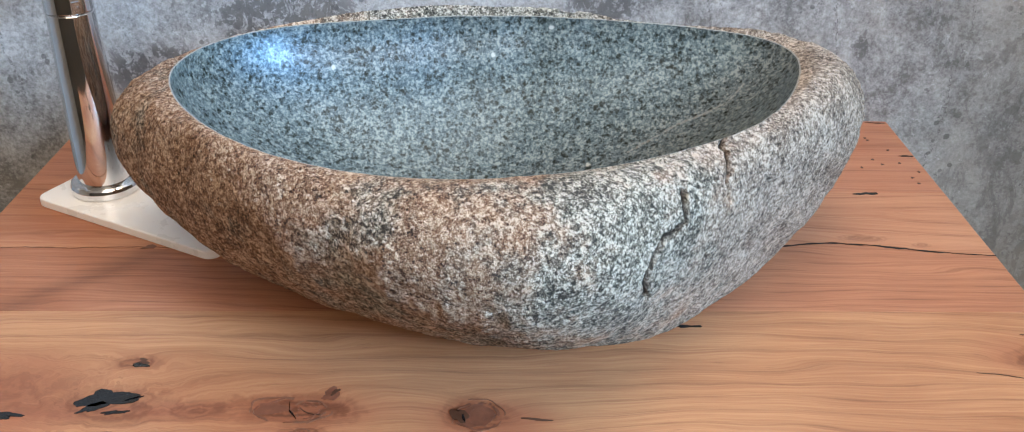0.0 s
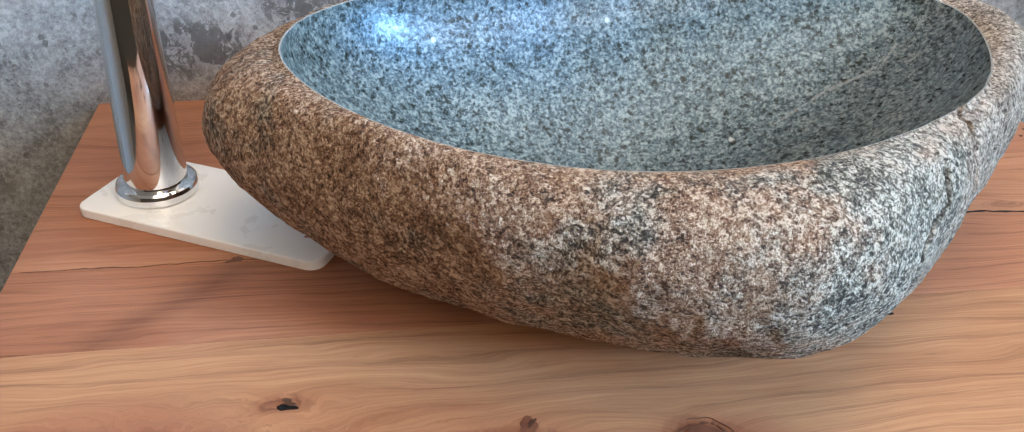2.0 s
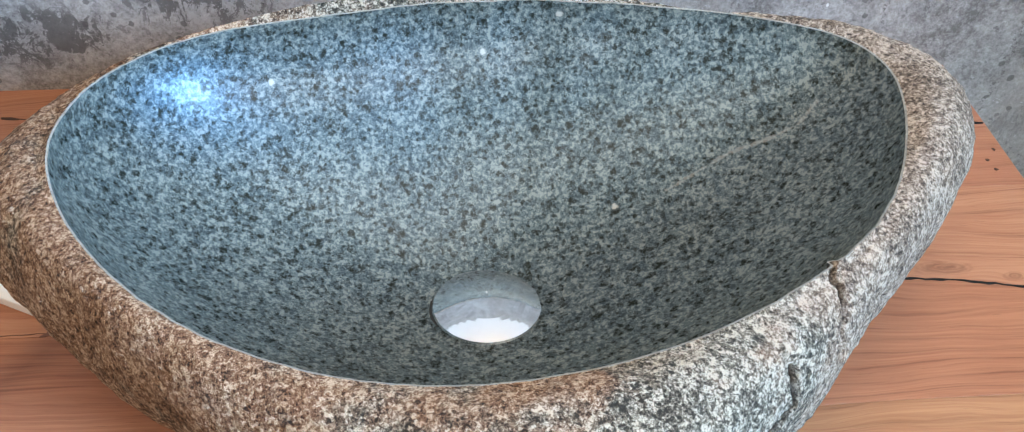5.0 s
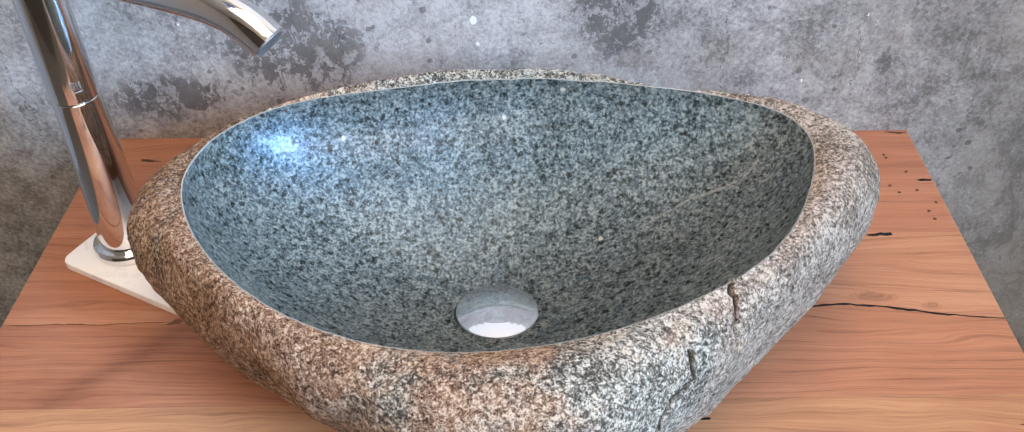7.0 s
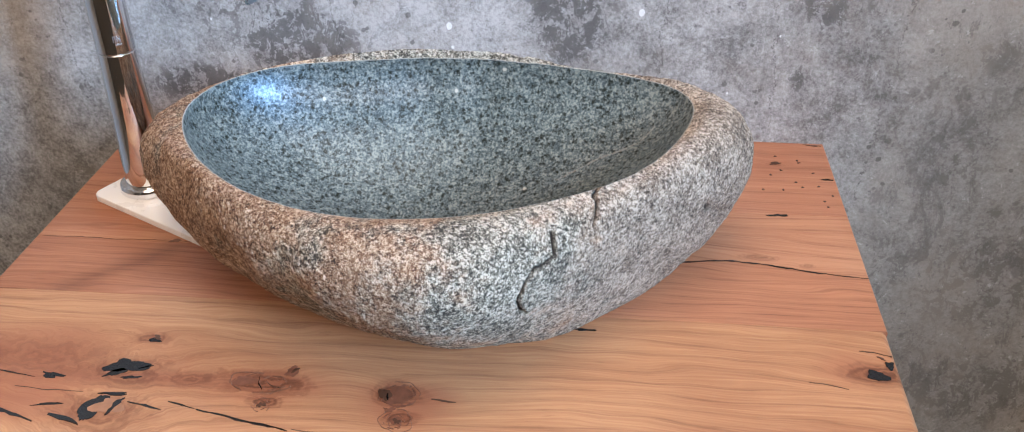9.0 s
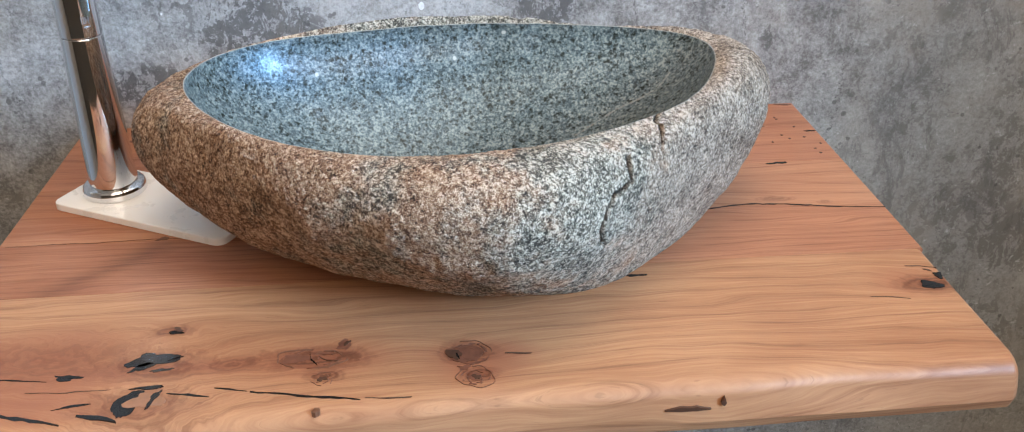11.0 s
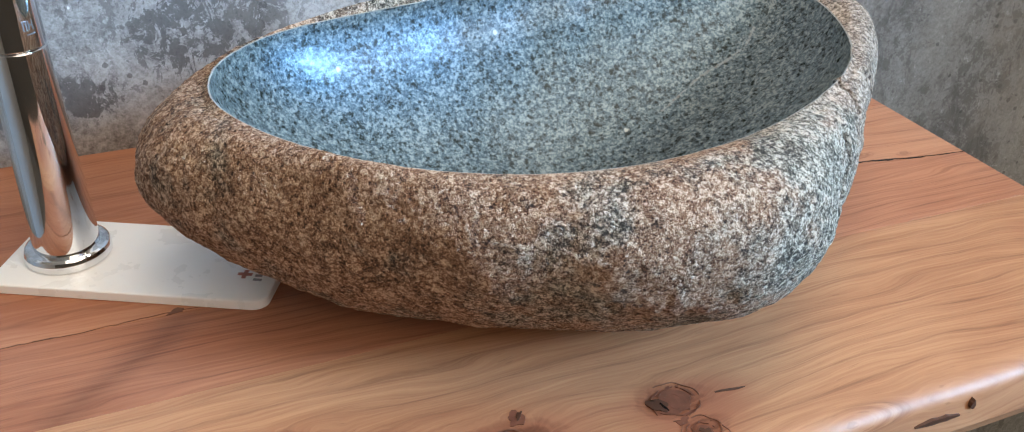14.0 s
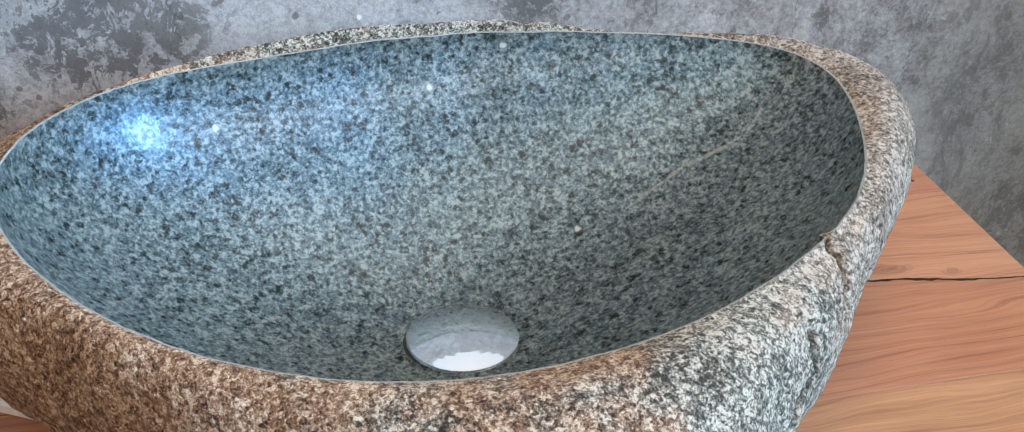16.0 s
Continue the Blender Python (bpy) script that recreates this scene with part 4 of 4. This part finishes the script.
# the floor round the plug falls slightly towards the wall
near = np.exp(-(np.linalg.norm(flat - hollow, axis=-1, keepdims=True) / 0.060) ** 2)
z = z - near * math.tan(PLUG_TILT) * (flat[..., 1:2] - hollow[1])
bowl = np.concatenate([flat, z], -1)
bowl[-1] = (DRAIN[0], DRAIN[1], DRAIN[2] - 0.002)
me = grid_mesh("polished_bowl", bowl, True)
finish_mesh("polished_bowl", me, POLISHED, basin, "polished grey-green granite hollow with dark flecks", True)

# pop-up waste in the bottom of the bowl
R = 0.0325
DOME = 0.0052


def tilted(bm):
    bmesh.ops.rotate(bm, verts=bm.verts, cent=DRAIN, matrix=Matrix.Rotation(-PLUG_TILT, 3, "X"))
    return bm


cap_profile = [(R - 0.004, DRAIN[2] - 0.002), (R, DRAIN[2] + 0.0005), (R, DRAIN[2] + 0.0028), (R - 0.0008, DRAIN[2] + 0.0038)]
cap_profile += [(R * u, DRAIN[2] + 0.0038 + DOME * (1 - (u / 0.97) ** 2)) for u in (0.95, 0.9, 0.8, 0.7, 0.6, 0.5, 0.4, 0.3, 0.2, 0.1, 0.03)]
cap = part("drain_cap", tilted(lathe(cap_profile, DRAIN, 72)), CHROME, basin, "domed polished chrome pop-up plug", True)
part("drain_seal", tilted(lathe([(R - 0.002, DRAIN[2] - 0.004), (R + 0.0016, DRAIN[2] - 0.001), (R + 0.0016, DRAIN[2] + 0.0008), (R - 0.004, DRAIN[2] + 0.0008)], DRAIN, 72)), RUBBER, cap, "thin dark seal ring")

# ---- the white plate under the tap ----
PLATE_Z = TOP + 0.0075
tap_xy = (-0.326, 0.792)
ux, uy = (0.891, -0.454), (0.454, 0.891)
corner = (-0.3815, 0.7713)
LONG, WIDE = 0.197, 0.088


def plate_bm():
    bm = bmesh.new()
    r, ring = 0.010, []
    for cx, cy, a0 in ((r, r, 180), (LONG - r, r, 270), (LONG - r, WIDE - r, 0), (r, WIDE - r, 90)):
        for k in range(9):
            a = radians(a0 + k * 90 / 8)
            ring.append((cx + r * math.cos(a), cy + r * math.sin(a)))
    mid = (LONG / 2, WIDE / 2)
    layers = []
    for z, inset in ((TOP, 0.0006), (TOP + 0.0006, 0), (PLATE_Z - 0.001, 0), (PLATE_Z - 0.0003, 0.0004), (PLATE_Z, 0.0012)):
        row = []
        for a, b in ring:
            a2, b2 = a - inset * np.sign(a - mid[0]), b - inset * np.sign(b - mid[1])
            row.append(bm.verts.new((corner[0] + a2 * ux[0] + b2 * uy[0], corner[1] + a2 * ux[1] + b2 * uy[1], z)))
        layers.append(row)
    for p, q in zip(layers, layers[1:]):
        for k in range(len(p)):
            bm.faces.new((p[k], p[(k + 1) % len(p)], q[(k + 1) % len(p)], q[k]))
    bm.faces.new(layers[0][::-1])
    bm.faces.new(layers[-1])
    return bm


plate = tagged(thing("display_plate", (*corner, TOP)), "white acrylic plate with rounded corners lying under the tap", "plate")
part("sheet", plate_bm(), ACRYLIC, plate)


def print_bar(a, b, la, lb, material):
    bm = bmesh.new()
    q = [(corner[0] + u * ux[0] + v * uy[0], corner[1] + u * ux[1] + v * uy[1]) for u, v in ((a, b), (a + la, b), (a + la, b + lb), (a, b + lb))]
    lo = [bm.verts.new((*p, PLATE_Z - 0.0002)) for p in q]
    hi = [bm.verts.new((*p, PLATE_Z + 0.0003)) for p in q]
    bm.faces.new(hi)
    for k in range(4):
        bm.faces.new((lo[k], lo[(k + 1) % 4], hi[(k + 1) % 4], hi[k]))
    part("printed_mark", bm, material, plate)


for a, b, la, lb, ink in ((0.172, 0.026, 0.003, 0.010, RED_INK), (0.1685, 0.0295, 0.010, 0.003, RED_INK), (0.181, 0.024, 0.006, 0.0025, DARK_INK), (0.181, 0.029, 0.005, 0.0025, DARK_INK), (0.181, 0.034, 0.006, 0.002, DARK_INK)):
    print_bar(a, b, la, lb, ink)

# ---- the tall tap ----
tap = tagged(thing("basin_tap", (*tap_xy, PLATE_Z)), "tall polished chrome tap with bent spout on a white plate", "tap")
RT = 0.0186
RING_Z = 0.9655
part("base_ring", lathe([(0.0285, PLATE_Z), (0.0295, PLATE_Z + 0.001), (0.0295, PLATE_Z + 0.006), (0.0285, PLATE_Z + 0.0085), (0.0268, PLATE_Z + 0.0098), (0.0232, PLATE_Z + 0.0106)], tap_xy, 80), CHROME, tap, "flat chrome base ring", True)
part("column", lathe([(0.0226, PLATE_Z + 0.009), (RT, RING_Z - 0.0012), (RT - 0.0008, RING_Z - 0.0004)], tap_xy, 96), CHROME, tap, "", True)
part("groove_ring", lathe([(RT - 0.0012, RING_Z - 0.001), (RT - 0.0012, RING_Z + 0.001)], tap_xy, 96), STEEL, tap, "", True)
part("upper_body", lathe([(RT - 0.0008, RING_Z + 0.0002), (RT + 0.0002, RING_Z + 0.001), (RT + 0.0002, 1.118), (RT - 0.002, 1.121)], tap_xy, 96), CHROME, tap, "", True)


def pipe(chain, radii, steps=40):
    bm = bmesh.new()
    pts = [Vector(p) for p in chain]
    side = Vector((0, 0, 1)).cross(pts[-1] - pts[0]).normalized()
    rings = []
    for k, p in enumerate(pts):
        d = (pts[min(k + 1, len(pts) - 1)] - pts[max(k - 1, 0)]).normalized()
        up = side.cross(d).normalized()
        rings.append([bm.verts.new(p + radii[k] * (math.cos(2 * math.pi * j / steps) * side + math.sin(2 * math.pi * j / steps) * up)) for j in range(steps)])
    for a, b in zip(rings, rings[1:]):
        for j in range(steps):
            bm.faces.new((a[j], b[j], b[(j + 1) % steps], a[(j + 1) % steps]))
    bm.faces.new(rings[0])
    bm.faces.new(rings[-1][::-1])
    bmesh.ops.recalc_face_normals(bm, faces=bm.faces)
    return bm


# spout: nearly level, then a bend down to the outlet
sd = Vector((0.905, -0.425, 0)).normalized()
spine = [(0.0, 1.079), (0.05, 1.0795), (0.10, 1.0795), (0.135, 1.0800), (0.155, 1.0795), (0.170, 1.0780), (0.182, 1.0752), (0.192, 1.0712), (0.201, 1.0660), (0.209, 1.0600)]
chain = [(tap_xy[0] + sd.x * a, tap_xy[1] + sd.y * a, z) for a, z in spine]
spout = part("spout", pipe(chain, [0.0132] * len(chain)), CHROME, tap, "bent chrome spout", True)
end, prev = Vector(chain[-1]), Vector(chain[-2])
d = (end - prev).normalized()
part("aerator", pipe([end - d * 0.002, end + d * 0.0012], [0.0108, 0.0108]), ETCHED, spout, "grey outlet insert")


def etched_mark(angle, z, w, h):
    a = radians(angle)
    bm = bmesh.new()
    n = (math.cos(a), math.sin(a))
    tg = (-math.sin(a), math.cos(a))
    r0, r1 = RT - 0.0006, RT + 0.00045
    quad = []
    for r in (r0, r1):
        for du, dz in ((-w / 2, 0), (w / 2, 0), (w / 2, h), (-w / 2, h)):
            quad.append(bm.verts.new((tap_xy[0] + n[0] * r + tg[0] * du, tap_xy[1] + n[1] * r + tg[1] * du, z + dz)))
    for f in ((4, 5, 6, 7), (0, 1, 5, 4), (1, 2, 6, 5), (2, 3, 7, 6), (3, 0, 4, 7)):
        bm.faces.new([quad[i] for i in f])
    part("etched_mark", bm, ETCHED, tap)


for k, (da, dz, w, h) in enumerate(((-11, 0, 0.0008, 0.006), (-5, 0, 0.0008, 0.006), (-8, 0.0055, 0.003, 0.0007), (0, 0, 0.0008, 0.006), (4, 0.0028, 0.003, 0.0007), (8, 0, 0.0008, 0.006), (2, -0.003, 0.006, 0.0007))):
    etched_mark(-52 + da, 0.979 + dz, w, h)
